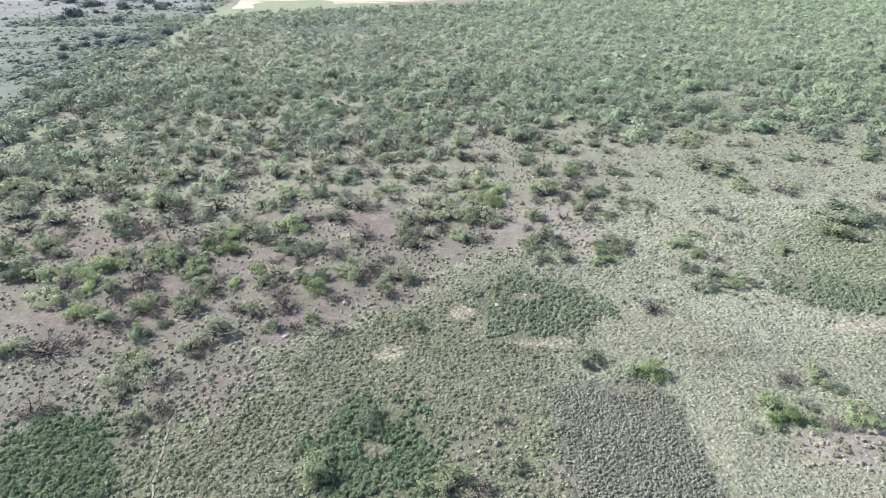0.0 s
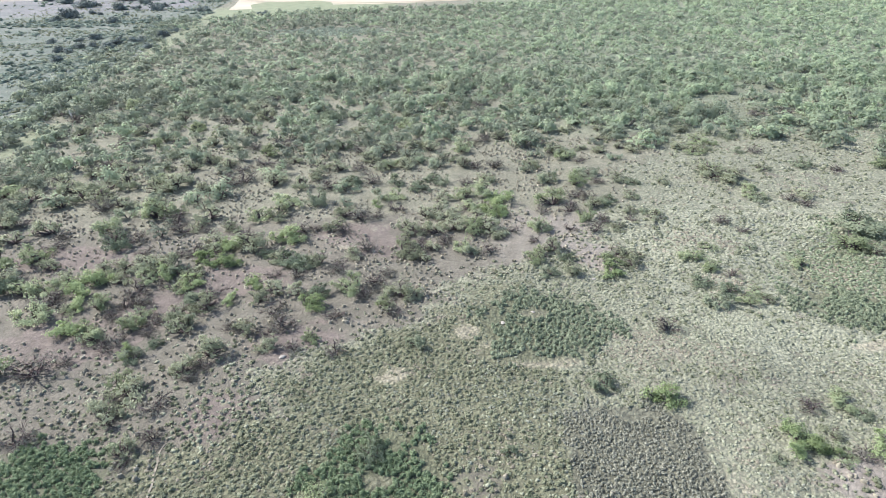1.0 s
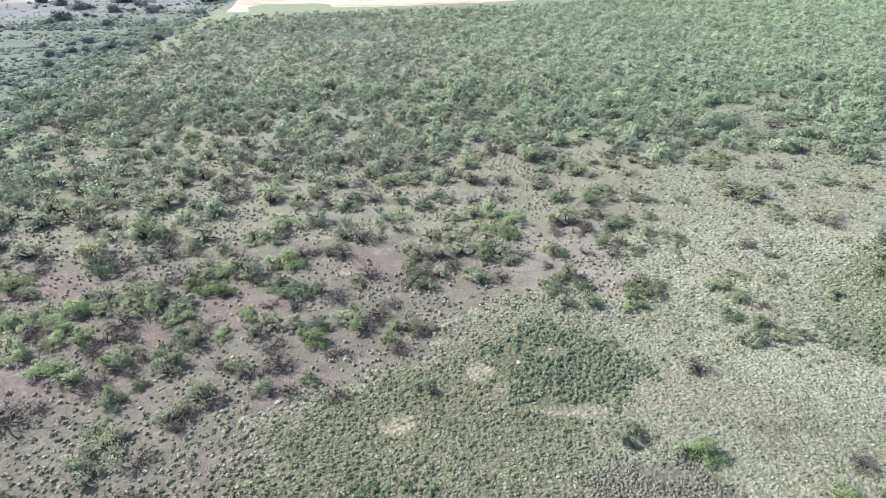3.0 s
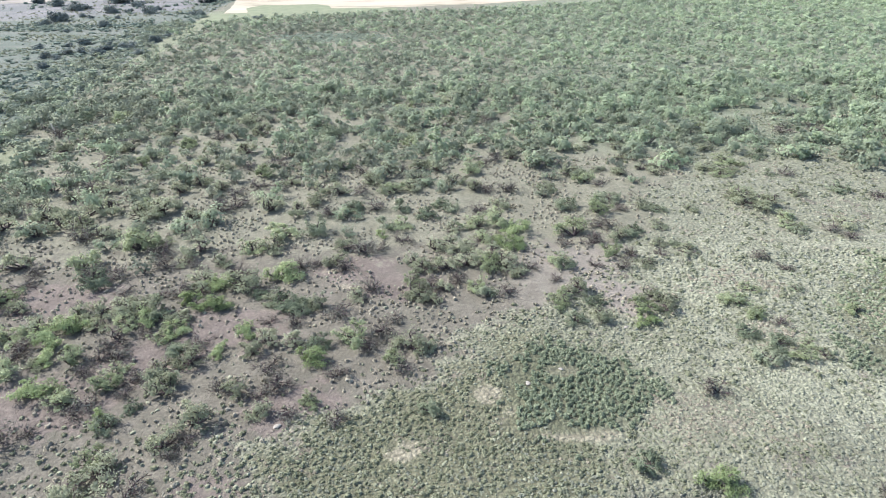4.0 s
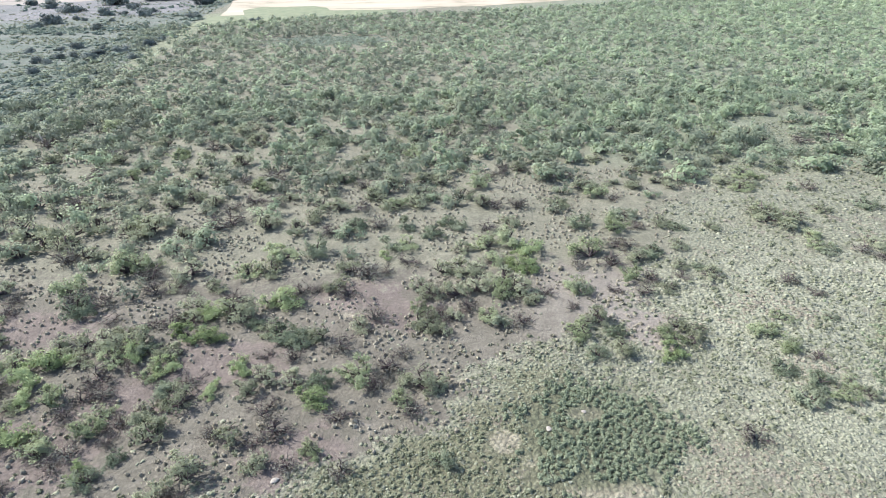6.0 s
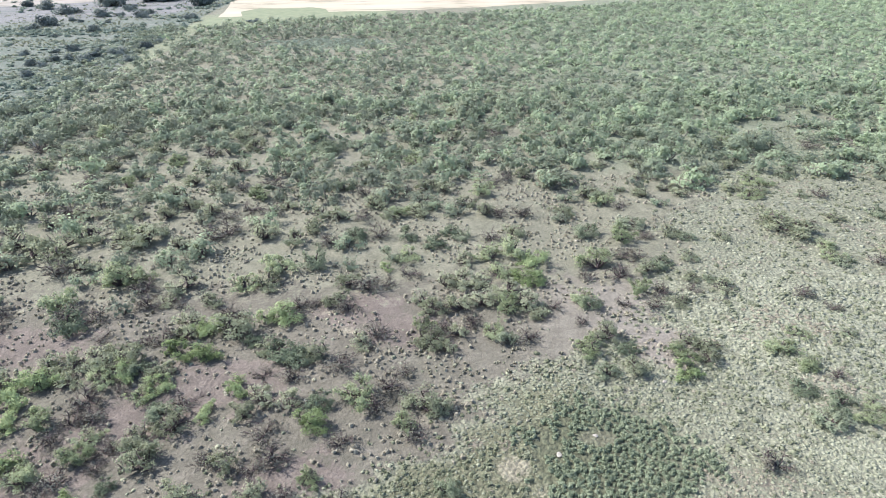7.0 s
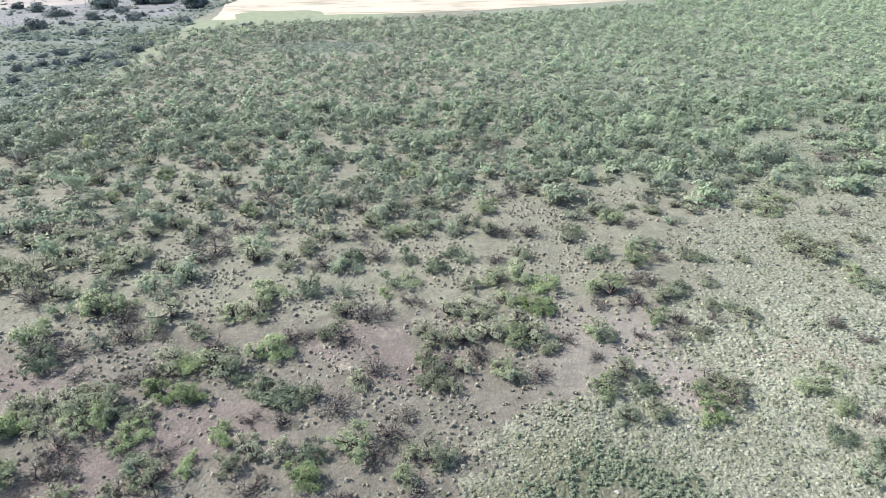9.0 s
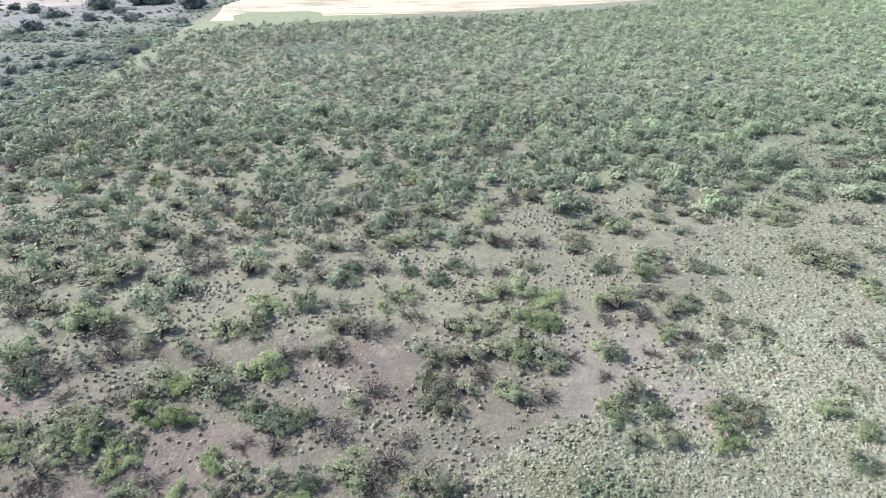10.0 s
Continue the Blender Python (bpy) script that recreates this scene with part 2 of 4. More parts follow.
def bed_share(x, y):
    """Where grass and cactus close over the soil: right of a line that runs away from the camera."""
    line = np.interp(y, [24, 31, 49, 55, 60, 66, 74, 90, 108, 132, 160], [-29, -25, -11, -3, 4, 12, 19, 27, 38, 56, 90])
    share = smooth((x - line + 2.5 * np.sin(y * 0.45) + 1.5 * np.sin(y * 1.1 + x * 0.6)) / 10 + 0.4)
    for cx, cy, rx, ry in BARE:
        share = share * (1 - 0.9 * smooth(blob(x, y, cx, cy, rx, ry) * 2 - 0.5))
    return share * smooth((150 - y) / 30)


def pale_share(x, y):
    """Where the bed dries to pale straw-green, further to the right."""
    return bed_share(x, y) * smooth((x - 10 + 0.15 * (y - 60)) / 22) * smooth((y - 36) / 16) * smooth((90 - y) / 32)


def moss_share(x, y):
    """Darker olive growth over the near ground."""
    return np.maximum(np.maximum(smooth((52 - y) / 20) * smooth((24 - x) / 26) * (0.4 + 0.6 * bed_share(x, y)), 0.8 * smooth((66 - y) / 12) * smooth((16 - x) / 12) * bed_share(x, y) ** 2), smooth(blob(x, y, 48, 57.5, 13, 10.5) * 2.5 - 0.75))


def track_middle(y):
    return np.interp(y, [0, 60, 96, 119, 191, 217, 257, 300], [-66, -67.5, -70.2, -72.8, -81.5, -83.8, -86.6, -89])


def track_half(y):
    return 2.0 + 1.4 * smooth((y - 170) / 30)


def track_worn(y):
    """How plainly the track shows: overgrown for a stretch half way."""
    return np.maximum(0.95 * smooth((126 - y) / 10), 0.25 + 0.45 * smooth((y - 175) / 20))


def track_share(x, y):
    return smooth(1.6 - np.abs(x - track_middle(y)) / track_half(y)) * smooth((292 - y) / 10) * track_worn(y)


def plain_share(x, y):
    return smooth((track_middle(y) - x) / 6)


def sand_share(x, y):
    """Bare greyish sand, far out on the plain."""
    return smooth((track_middle(y) - 8 - x) / 14) * smooth((y - 272 - 0.25 * (x + 90)) / 45)


def wood_share(x, y):
    """How closely the brush stands: 0 open, 1 dense."""
    front = np.interp(x, [-80, -60, -36, -10, 10, 30, 50, 80, 120], [58, 68, 77, 86, 93, 99, 99, 94, 88])
    share = smooth((y - front) / 34 + 0.4)
    for cx, cy, rx, ry, depth in ((60, 124, 13, 7, 0.85), (-55, 102, 7, 4, 0.6), (-22, 126, 8, 5, 0.7), (-35, 217, 20, 9, 0.95), (2, 88, 9, 4, 0.8), (33, 91, 6, 8, 0.95), (-30, 205, 14, 5, 0.5)):
        share = share * (1 - depth * smooth(blob(x, y, cx, cy, rx, ry) * 2.5 - 0.75))
    share = share * (1 - 0.95 * smooth((track_middle(y) - x) / 20)) * (1 - smooth(1.9 - np.abs(x - track_middle(y)) / track_half(y)) * track_worn(y) * smooth((292 - y) / 10))
    return share * (y < np.interp(x, [-85, -45, 20, 90, 95], [257, 266, 273, 290, 380]))


PINK = ((-21.6, 59.8, 6, 3.2), (-27.8, 55.6, 5, 3), (-13.6, 49.0, 4, 3.5), (15.9, 63.0, 3, 3), (10.6, 77, 2.5, 6), (-10.7, 71, 5, 3), (-42, 66, 8, 3), (-6, 66.5, 5, 2.5), (-34, 50, 6, 4), (29, 32, 5, 2.6), (-18, 39.5, 3, 3))


def pink_share(x, y):
    """Where the bare reddish soil shows through."""
    share = 0 * x
    for cx, cy, rx, ry in PINK:
        share = np.maximum(share, blob(x, y, cx, cy, rx, ry))
    return smooth(share * 1.1) * 0.8


STRAW = ((1.4, 49.7, 1.3, 1.2), (3.0, 47.3, 0.6, 1.6), (8.0, 52.5, 1.5, 0.8), (6.6, 50.6, 0.6, 0.4), (-5.3, 33.2, 1.0, 0.7), (5.6, 45.6, 1.8, 0.5), (-5, 44, 1.3, 1.0), (18.6, 32, 0.6, 3.2), (9.6, 45.2, 1.5, 0.8), (37.5, 46.0, 3.0, 0.8), (7.4, 52.7, 0.9, 0.4), (8.2, 45.0, 1.6, 0.5), (-11.6, 67.2, 0.8, 0.6))


def straw_share(x, y):
    share = 0 * x
    for cx, cy, rx, ry in STRAW:
        share = np.maximum(share, smooth(blob(x, y, cx, cy, rx, ry)))
    return share


THICKETS = ((8.9, 50.6, 5.7, 5.3, 20), (40.5, 50.2, 8.5, 2.8, -26), (-28.6, 31.5, 5.0, 6.0, 0), (-5.4, 32.8, 4.5, 4.8, 0))
FAR_THICKETS = ((-35, 217, 18, 9, 0),)


def thicket_share(x, y):
    share = 0 * x
    for cx, cy, rx, ry, turn in THICKETS + FAR_THICKETS:
        share = np.maximum(share, blob(x, y, cx, cy, rx, ry, turn))
    return smooth(share * 2.5 - 0.75)


def grey_blob(x, y):
    """The dead scrub's square-shouldered patch: 1 in the middle, 0.5 on its rim."""
    return np.clip(1 - 0.5 * (((x - 12.9) / 5.0) ** 4 + ((y - 31.8) / 7.9) ** 4) ** 0.25, 0, 1)


def grey_share(x, y):
    return smooth(grey_blob(x, y) * 5 - 2)


def spaced(near, far, step):
    """Coordinates close together within near, and ever wider out to far."""
    out, v, d = list(np.arange(0, near, step)), near, step
    while v < far:
        out.append(v)
        d *= 1.25
        v += d
    return np.array(sorted({-v for v in out} | set(out) | {far, -far}))


def build_ground():
    gx, gy = spaced(95, 4200, 1.2), spaced(170, 4200, 1.2) + 110
    x, y = np.meshgrid(gx, gy)
    w, h = len(gx), len(gy)
    points = np.stack([x, y, height(x, y)], -1).reshape(-1, 3)
    n = np.arange(w * h).reshape(h, w)
    quads = np.stack([n[:-1, :-1], n[:-1, 1:], n[1:, 1:], n[1:, :-1]], -1).reshape(-1, 4)
    me = bpy.data.meshes.new("ground")
    me.from_pydata(points.tolist(), [], quads.tolist())
    for name, share in (("bed", bed_share), ("straw", straw_share), ("plain", plain_share), ("track", track_share), ("wood", lambda a, b: smooth((b - 62) / 26)), ("thicket", thicket_share), ("grey", grey_share), ("pale", pale_share), ("sand", sand_share), ("moss", moss_share), ("pink", pink_share), ("light", lambda a, b: smooth((a - 1) / 14)), ("shaded_floor", lambda a, b: smooth((a + 10) / 60) * smooth((b - 92) / 20))):
        me.attributes.new(name, "FLOAT", "POINT").data.foreach_set("value", share(x, y).ravel().astype(np.float32))
    me.polygons.foreach_set("use_smooth", np.ones(len(quads), bool))
    me.materials.append(ground_material())
    return tagged(new("ground", me), "dry pinkish soil with grey-green grass and straw", "ground", kind="structure")


ground = build_ground()


def sheet(name, corners, lift, mat, label, wobble):
    """A slightly uneven-edged flat piece of land a little above the ground."""
    ring = []
    for (ax, ay), (bx, by) in zip(corners, corners[1:] + corners[:1]):
        k = max(2, int(math.hypot(bx - ax, by - ay) / 3))
        for i in range(k):
            f = i / k
            px, py = ax + (bx - ax) * f, ay + (by - ay) * f
            px, py = px + wobble * noise.noise((px * 0.08, py * 0.08, 1)), py + wobble * noise.noise((px * 0.08, py * 0.08, 9))
            ring.append((px, py, lift))
    bm = bmesh.new()
    bm.faces.new([bm.verts.new(p) for p in ring])
    bmesh.ops.triangulate(bm, faces=bm.faces[:])
    me = bpy.data.meshes.new(name)
    bm.to_mesh(me)
    bm.free()
    me.materials.append(mat)
    return tagged(new(name, me), label, "field", kind="structure")


sheet("field", [(-85, 278), (-60, 280), (-45, 282.5), (18, 288.6), (89, 309), (96, 480), (60, 900), (-150, 900), (-125, 560), (-108, 400), (-98, 346), (-91, 319), (-86.5, 294)], 0.05, field_material("bare_field", ((0.17, 0.155, 0.11), (0.26, 0.23, 0.175), (0.315, 0.28, 0.22))), "pale bare tilled field with tan streaks", 1.2)
sheet("field", [(-700, 318), (-192, 330), (-171, 338), (-158, 343), (-150, 356), (-130, 450), (-200, 640), (-700, 640)], 0.05, field_material("dull_field", ((0.13, 0.12, 0.1), (0.175, 0.16, 0.138), (0.205, 0.186, 0.165))), "dull tan bare field beyond the dark trees", 3.0)
sheet("crop_strip", [(-88, 252), (-76, 254), (-44, 262), (-18, 272), (-16, 283), (-30, 285.5), (-44, 286), (-46, 295), (-52, 301), (-61, 299.5), (-74, 302), (-79, 293), (-76, 279), (-87, 276.5)], 0.09, grass_strip_material(), "strip of green grass at the field's edge", 1.6)


def build_trail(line, half):
    """A narrow worn animal trail that lies on the ground."""
    points, faces = [], []
    steps = int(sum(math.dist(a, b) for a, b in zip(line, line[1:])) / 0.25)
    along = np.linspace(0, len(line) - 1, steps)
    px, py = (np.interp(along, range(len(line)), [p[k] for p in line]) for k in (0, 1))
    for k in range(steps):
        x, y = px[k] + 0.25 * noise.noise((0.7 * py[k], 0, 3)), py[k]
        w = half * (1 + 0.7 * noise.noise((0.8 * y, 4, 0)))
        points += [(x + e * w, y, float(height(x + e * w, y)) + 0.05) for e in (-1, 0, 1)]
        if k:
            i = 3 * k
            faces += [(i - 3, i - 2, i + 1, i), (i - 2, i - 1, i + 2, i + 1)]
    me = bpy.data.meshes.new("trail")
    me.from_pydata(points, [], faces)
    mat, nodes, links, b = material("worn_trail", 0.97)
    coords = nodes.new("ShaderNodeTexCoord").outputs["Object"]
    links.new(ramp_node(nodes, links, noise_node(nodes, links, coords, 3.0, 5, 0.7), [(0.35, (0.11, 0.1, 0.076)), (0.65, (0.23, 0.21, 0.17))]), b.inputs["Base Color"])
    me.materials.append(mat)
    return tagged(new("trail", me), "narrow pale worn trail through dry scrub", "trail", kind="structure")


build_trail([(-21.0, 37.2), (-21.0, 35.8), (-20.4, 32.6), (-19.7, 29.3), (-19.5, 26.0)], 0.075)


# ---- plants ----
class Soup:
    """Triangles with a material number and a tone each."""

    def __init__(self):
        self.v, self.t, self.m = [], [], []

    def tube(self, path, radii, sides, mat):
        first = len(self.v)
        for i, (p, r) in enumerate(zip(path, radii)):
            ahead = (Vector(path[min(i + 1, len(path) - 1)]) - Vector(path[max(i - 1, 0)])).normalized()
            a = ahead.orthogonal().normalized()
            b = ahead.cross(a)
            for k in range(sides):
                w = 2 * math.pi * k / sides
                self.v.append(tuple(Vector(p) + r * (math.cos(w) * a + math.sin(w) * b)))
        for i in range(len(path) - 1):
            for k in range(sides):
                q = first + i * sides + k, first + i * sides + (k + 1) % sides, first + (i + 1) * sides + (k + 1) % sides, first + (i + 1) * sides + k
                self.t += [(q[0], q[1], q[2]), (q[0], q[2], q[3])]
                self.m += [mat, mat]

    def leaf(self, p, long, wide, rnd, mat, lift=0.35, out=(0, 0, 0), scatter=1.0):
        """A spray of leaves: a pointed blade that faces outward and up, give or take."""
        n = Vector((rnd.gauss(out[0], scatter), rnd.gauss(out[1], scatter), rnd.gauss(out[2], scatter) + lift)).normalized()
        a = n.orthogonal().normalized()
        w = rnd.uniform(0, 6.283)
        a = math.cos(w) * a + math.sin(w) * n.cross(a)
        b = n.cross(a)
        p = Vector(p)
        i = len(self.v)
        self.v += [tuple(p + 1.2 * long * a), tuple(p - 0.6 * long * a + 1.4 * wide * b), tuple(p - 0.6 * long * a - 1.4 * wide * b)]
        self.t.append((i, i + 1, i + 2))
        self.m.append(mat)

    def arrays(self):
        return np.array(self.v), np.array(self.t), np.array(self.m)


def crooked(rnd, start, way, long, kink, joints):
    """The points of a gnarled limb that sets out from start."""
    path, d = [start], way.normalized()
    for _ in range(joints):
        d = (d + kink * Vector((rnd.gauss(0, 1), rnd.gauss(0, 1), rnd.gauss(0, 0.7)))).normalized()
        path.append(path[-1] + d * (long / joints))
    return path


def tapered(thick, joints, end=0.35):
    return [thick * (1 - (1 - end) * k / joints) for k in range(joints + 1)]


def shrub(seed, stems, forks, sprays, leaves, leaf_long, tall, puff, thick=0.02, bare=0, low=0.02, wide=0.48, twigs=2, flat=0.6, kink=0.34, scatter=0.6, joints=4, sides=4):
    """A shrub one unit wide: crooked stems that fork from the ground up, and loose sprays of small leaves round the ends of the limbs. Gives the wood and the leaves."""
    rnd = random.Random(seed)
    wood, crown = Soup(), Soup()
    ends = []
    for s in range(stems):
        w = 6.283 * (s + rnd.uniform(-0.4, 0.4)) / stems
        steep = rnd.uniform(0.7, 1.5) * tall
        start = Vector((0.03 * math.cos(w), 0.03 * math.sin(w), -0.03))
        t = thick * rnd.uniform(0.7, 1.3)
        limb = crooked(rnd, start, Vector((math.cos(w), math.sin(w), 2.0 * steep)), rnd.uniform(0.34, 0.52), kink, joints)
        wood.tube(limb, tapered(t, joints), sides, 0)
        ends.append(limb[-1])
        for f in range(forks):
            k = rnd.randint(1, joints)
            v = w + rnd.uniform(-1.5, 1.5)
            side = crooked(rnd, limb[k], Vector((math.cos(v), math.sin(v), rnd.uniform(0.0, 1.5) * tall)), rnd.uniform(0.16, 0.32), kink, 2)
            if sides > 3:
                wood.tube(side, tapered(t * 0.5, 2, 0.4), 3, 0)
            ends.append(side[-1])
            for g in range(twigs):
                u = v + rnd.uniform(-1.3, 1.3)
                tip = side[rnd.randint(1, 2)] + Vector((0.1 * math.cos(u), 0.1 * math.sin(u), rnd.uniform(-0.02, 0.1)))
                wood.tube([side[1], tip], [t * 0.22, t * 0.12], 3, 0)
    # a few low bare limbs that reach out of the crown
    for k in range(bare):
        w = rnd.uniform(0, 6.283)
        limb = crooked(rnd, Vector((0, 0, 0.02)), Vector((math.cos(w), math.sin(w), 0.45)), rnd.uniform(0.4, 0.6), 0.4, 4)
        limb = [Vector((p.x, p.y, max(p.z, 0.04))) for p in limb]
        wood.tube(limb, tapered(thick * 0.7, 4, 0.25), 3, 0)
        side = limb[2] + Vector((0.15 * math.cos(w - 0.9), 0.15 * math.sin(w - 0.9), 0.12))
        wood.tube([limb[2], side], [thick * 0.35, thick * 0.15], 3, 0)
    heart = Vector((0, 0, 0.2 * tall))
    for k in range(sprays):
        c = ends[k % len(ends)] + Vector((rnd.gauss(0, 0.035), rnd.gauss(0, 0.035), rnd.gauss(0.0, 0.02)))
        r = puff * rnd.uniform(0.55, 1.35)
        for _ in range(int(leaves * rnd.uniform(0.5, 1.5))):
            p = c + r * Vector((rnd.gauss(0, 0.62), rnd.gauss(0, 0.62), rnd.gauss(0, 0.62 * flat)))
            if p.z < low:
                p.z = low + rnd.uniform(0.0, 0.1)
            q = leaf_long * rnd.uniform(0.6, 1.5)
            crown.leaf(p, q, q * rnd.uniform(0.75, 1.25) * wide, rnd, 0, 0.5, (p - heart).normalized() * 1.2 + (p - c).normalized() * 0.5, scatter)
    reach = sorted(math.hypot(p[0], p[1]) for p in crown.v)[int(0.94 * len(crown.v))] * 2
    for soup in (wood, crown):
        soup.v = [(p[0] / reach, p[1] / reach, p[2] / reach) for p in soup.v]
    return wood, crown


def mesh_from(name, v, t, mats, m=None, tone=None):
    me = bpy.data.meshes.new(name)
    me.vertices.add(len(v))
    me.vertices.foreach_set("co", np.ascontiguousarray(v, np.float32).ravel())
    me.loops.add(3 * len(t))
    me.loops.foreach_set("vertex_index", np.ascontiguousarray(t, np.int32).ravel())
    me.polygons.add(len(t))
    me.polygons.foreach_set("loop_start", np.arange(0, 3 * len(t), 3, dtype=np.int32))
    for mat in mats:
        me.materials.append(mat)
    if m is not None:
        me.polygons.foreach_set("material_index", np.ascontiguousarray(m, np.int32))
    if tone is not None:
        me.attributes.new("tone", "FLOAT", "POINT").data.foreach_set("value", np.ascontiguousarray(tone, np.float32))
    me.update(calc_edges=True)
    return me


def part(name, me, parent, label=""):
    ob = new(name, me)
    ob.parent = parent
    return tagged(ob, label)


KINDS = {
    # name, label, group, variants, shrub settings
    "G": ("mesquite", "bright yellow-green leafy mesquite bush on dry soil", "mesquites", 4, dict(stems=5, forks=4, sprays=34, leaves=66, leaf_long=0.0245, low=0.06, tall=0.66, puff=0.105, scatter=0.8, thick=0.028, twigs=1)),
    "g": ("mesquite", "light green feathery mesquite bush with dark stems", "mesquites", 6, dict(stems=5, forks=4, sprays=34, leaves=56, leaf_long=0.024, low=0.08, tall=0.7, puff=0.1, scatter=0.8, thick=0.034, bare=3, twigs=1)),
    "m": ("mesquite", "grey-green open-crowned mesquite with dark twisted stems", "mesquites", 8, dict(stems=4, forks=5, sprays=34, leaves=42, leaf_long=0.024, low=0.1, tall=0.74, puff=0.095, scatter=0.8, thick=0.038, bare=4, kink=0.4, twigs=1)),
    "k": ("evergreen_shrub", "dense dark green low shrub", "dark shrubs", 5, dict(stems=7, forks=3, sprays=34, leaves=56, leaf_long=0.027, tall=0.4, puff=0.11, scatter=0.8, thick=0.024, bare=1, twigs=0)),
    "d": ("bare_shrub", "nearly leafless shrub of dark tangled branches", "bare shrubs", 7, dict(stems=6, forks=6, sprays=30, leaves=13, leaf_long=0.026, tall=0.5, puff=0.14, thick=0.026, bare=3, kink=0.42, low=0.08)),
    "j": ("juniper", "dark blue-green juniper on grey open plain", "junipers", 4, dict(stems=6, forks=3, sprays=34, leaves=36, leaf_long=0.05, tall=0.46, puff=0.17, thick=0.02, twigs=0)),
}
MODELS = {}
for kind, (name, label, group, variants, settings) in KINDS.items():
    MODELS[kind] = []
    for n in range(variants):
        wood, crown = shrub(100 * ord(kind) + n, **settings)
        v, t, m = wood.arrays()
        a = mesh_from("trunk", v, t, [BARK])
        v, t, m = crown.arrays()
        MODELS[kind].append((a, mesh_from("crown", v, t, [LEAF[kind]])))
stand = {}
made_count = {}
STANDING = []


def bush(kind, x, y, width, tall=1.0):
    """One shrub of a kind, its crown as wide as given, rooted in the ground."""
    name, label, group, *_ = KINDS[kind]
    n = made_count.get(kind, 0)
    made_count[kind] = n + 1
    v = n % len(MODELS[kind])
    m = Matrix.LocRotScale((x, y, float(height(x, y))), Euler((0, 0, (n * 2.399) % 6.283)), (1.06 * width, 1.06 * width, width * tall * (0.92 + 0.06 * (n % 4))))
    if (kind, v) not in stand:
        thing = new(name)
        tagged(thing, label, "shrub", group)
        a, b = MODELS[kind][v]
        part("trunk", a, thing, "dark forked trunk")
        part("crown", b, thing)
        stand[kind, v] = thing
        thing.matrix_basis = m
    else:
        made = copy_thing(stand[kind, v], m)
        made.matrix_basis = m
    STANDING.append((x, y, width))


# shrubs that stand singly
bush("G", 30.2, 34.4, 2.7)
bush("G", 25.3, 34.8, 2.3)
bush("G", 24.1, 35.4, 3.2)
bush("G", -28.4, 47.9, 1.8)
bush("G", -35.1, 51.2, 3.1)
bush("G", -12.9, 54.7, 2.8)
bush("G", -21.6, 56.3, 2.2)
bush("G", -19.8, 59.1, 2.5)
bush("G", 17.3, 59.4, 2.4)
bush("g", 17.7, 61.5, 2.8)
bush("G", -23.9, 63.6, 2.9)
bush("G", 7.4, 75.0, 2.6)
bush("G", -8.7, 78.4, 1.6)
bush("G", 7.4, 78.6, 3.4)
bush("G", 16.6, 40.4, 2.9)
# bare shrubs; several are added where a neighbouring bush's shadow falls
bush("d", 2.0, 29.0, 2.1)
bush("d", 28.1, 33.9, 1.8, 0.7)
bush("d", -23.3, 35.0, 1.9)
bush("d", -22.0, 37.6, 2.3)
bush("d", -32.0, 37.6, 2.9)
bush("d", 27.0, 38.7, 2.4, 0.7)
bush("d", -23.2, 40.9, 2.9)
bush("d", -21.4, 44.3, 1.7)
bush("d", -35.0, 45.4, 4.2)
bush("d", -20.9, 45.8, 2.2)
bush("d", -33.1, 46.7, 1.8)
bush("d", -10.1, 47.7, 2.2)
bush("d", -14.0, 48.1, 2.1)
bush("d", -30.5, 48.7, 2.3)
bush("d", 19.6, 49.1, 2.5)
bush("d", -30.0, 49.8, 2.4)
bush("d", -16.6, 50.5, 2.2)
bush("d", -27.8, 51.1, 1.9)
bush("d", -20.1, 51.4, 2.0)
bush("d", -15.2, 51.5, 3.0)
bush("d", -10.6, 52.7, 2.5)
bush("d", -28.1, 52.9, 2.3)
bush("d", -5.2, 53.2, 2.3)
bush("d", -16.6, 53.5, 3.1)
bush("d", -32.1, 53.7, 2.3)
bush("d", -31.7, 55.8, 2.4)
bush("d", -8.2, 56.1, 2.3)
bush("d", -39.8, 56.2, 3.3)
bush("d", -30.1, 56.6, 2.5)
bush("d", -39.6, 57.7, 2.5)
bush("d", -23.7, 57.7, 3.0)
bush("d", 29.0, 58.1, 1.9, 0.7)
bush("d", -31.7, 58.3, 3.3)
bush("d", -7.6, 58.4, 3.1)
bush("d", -29.2, 59.4, 2.0)
bush("d", -15.4, 60.1, 2.1)
bush("d", -6.3, 60.5, 2.2)
bush("d", -18.0, 60.7, 2.1)
bush("d", -11.7, 61.6, 3.3)
bush("d", -9.5, 64.1, 1.5)
bush("d", 4.8, 64.9, 2.8)
bush("d", -29.5, 65.7, 2.5)
bush("d", -28.3, 65.9, 2.8)
bush("d", -8.9, 66.3, 2.6)
bush("d", -34.1, 66.4, 2.6)
bush("d", -2.5, 66.6, 2.9)
bush("d", 10.0, 66.7, 1.6)
bush("d", 0.1, 67.3, 2.5)
bush("d", -45.6, 68.6, 3.2)
bush("d", 34.7, 68.6, 2.0, 0.7)
bush("d", 17.8, 69.5, 2.3)
bush("d", 7.8, 69.6, 2.3)
bush("d", -36.4, 69.8, 3.3)
bush("d", -22.5, 69.9, 1.9)
bush("d", -23.9, 70.1, 3.0)
bush("d", 14.9, 70.1, 2.0)
bush("d", -11.9, 70.3, 2.5)
bush("d", -39.1, 70.4, 3.3)
bush("d", -2.8, 70.7, 2.1)
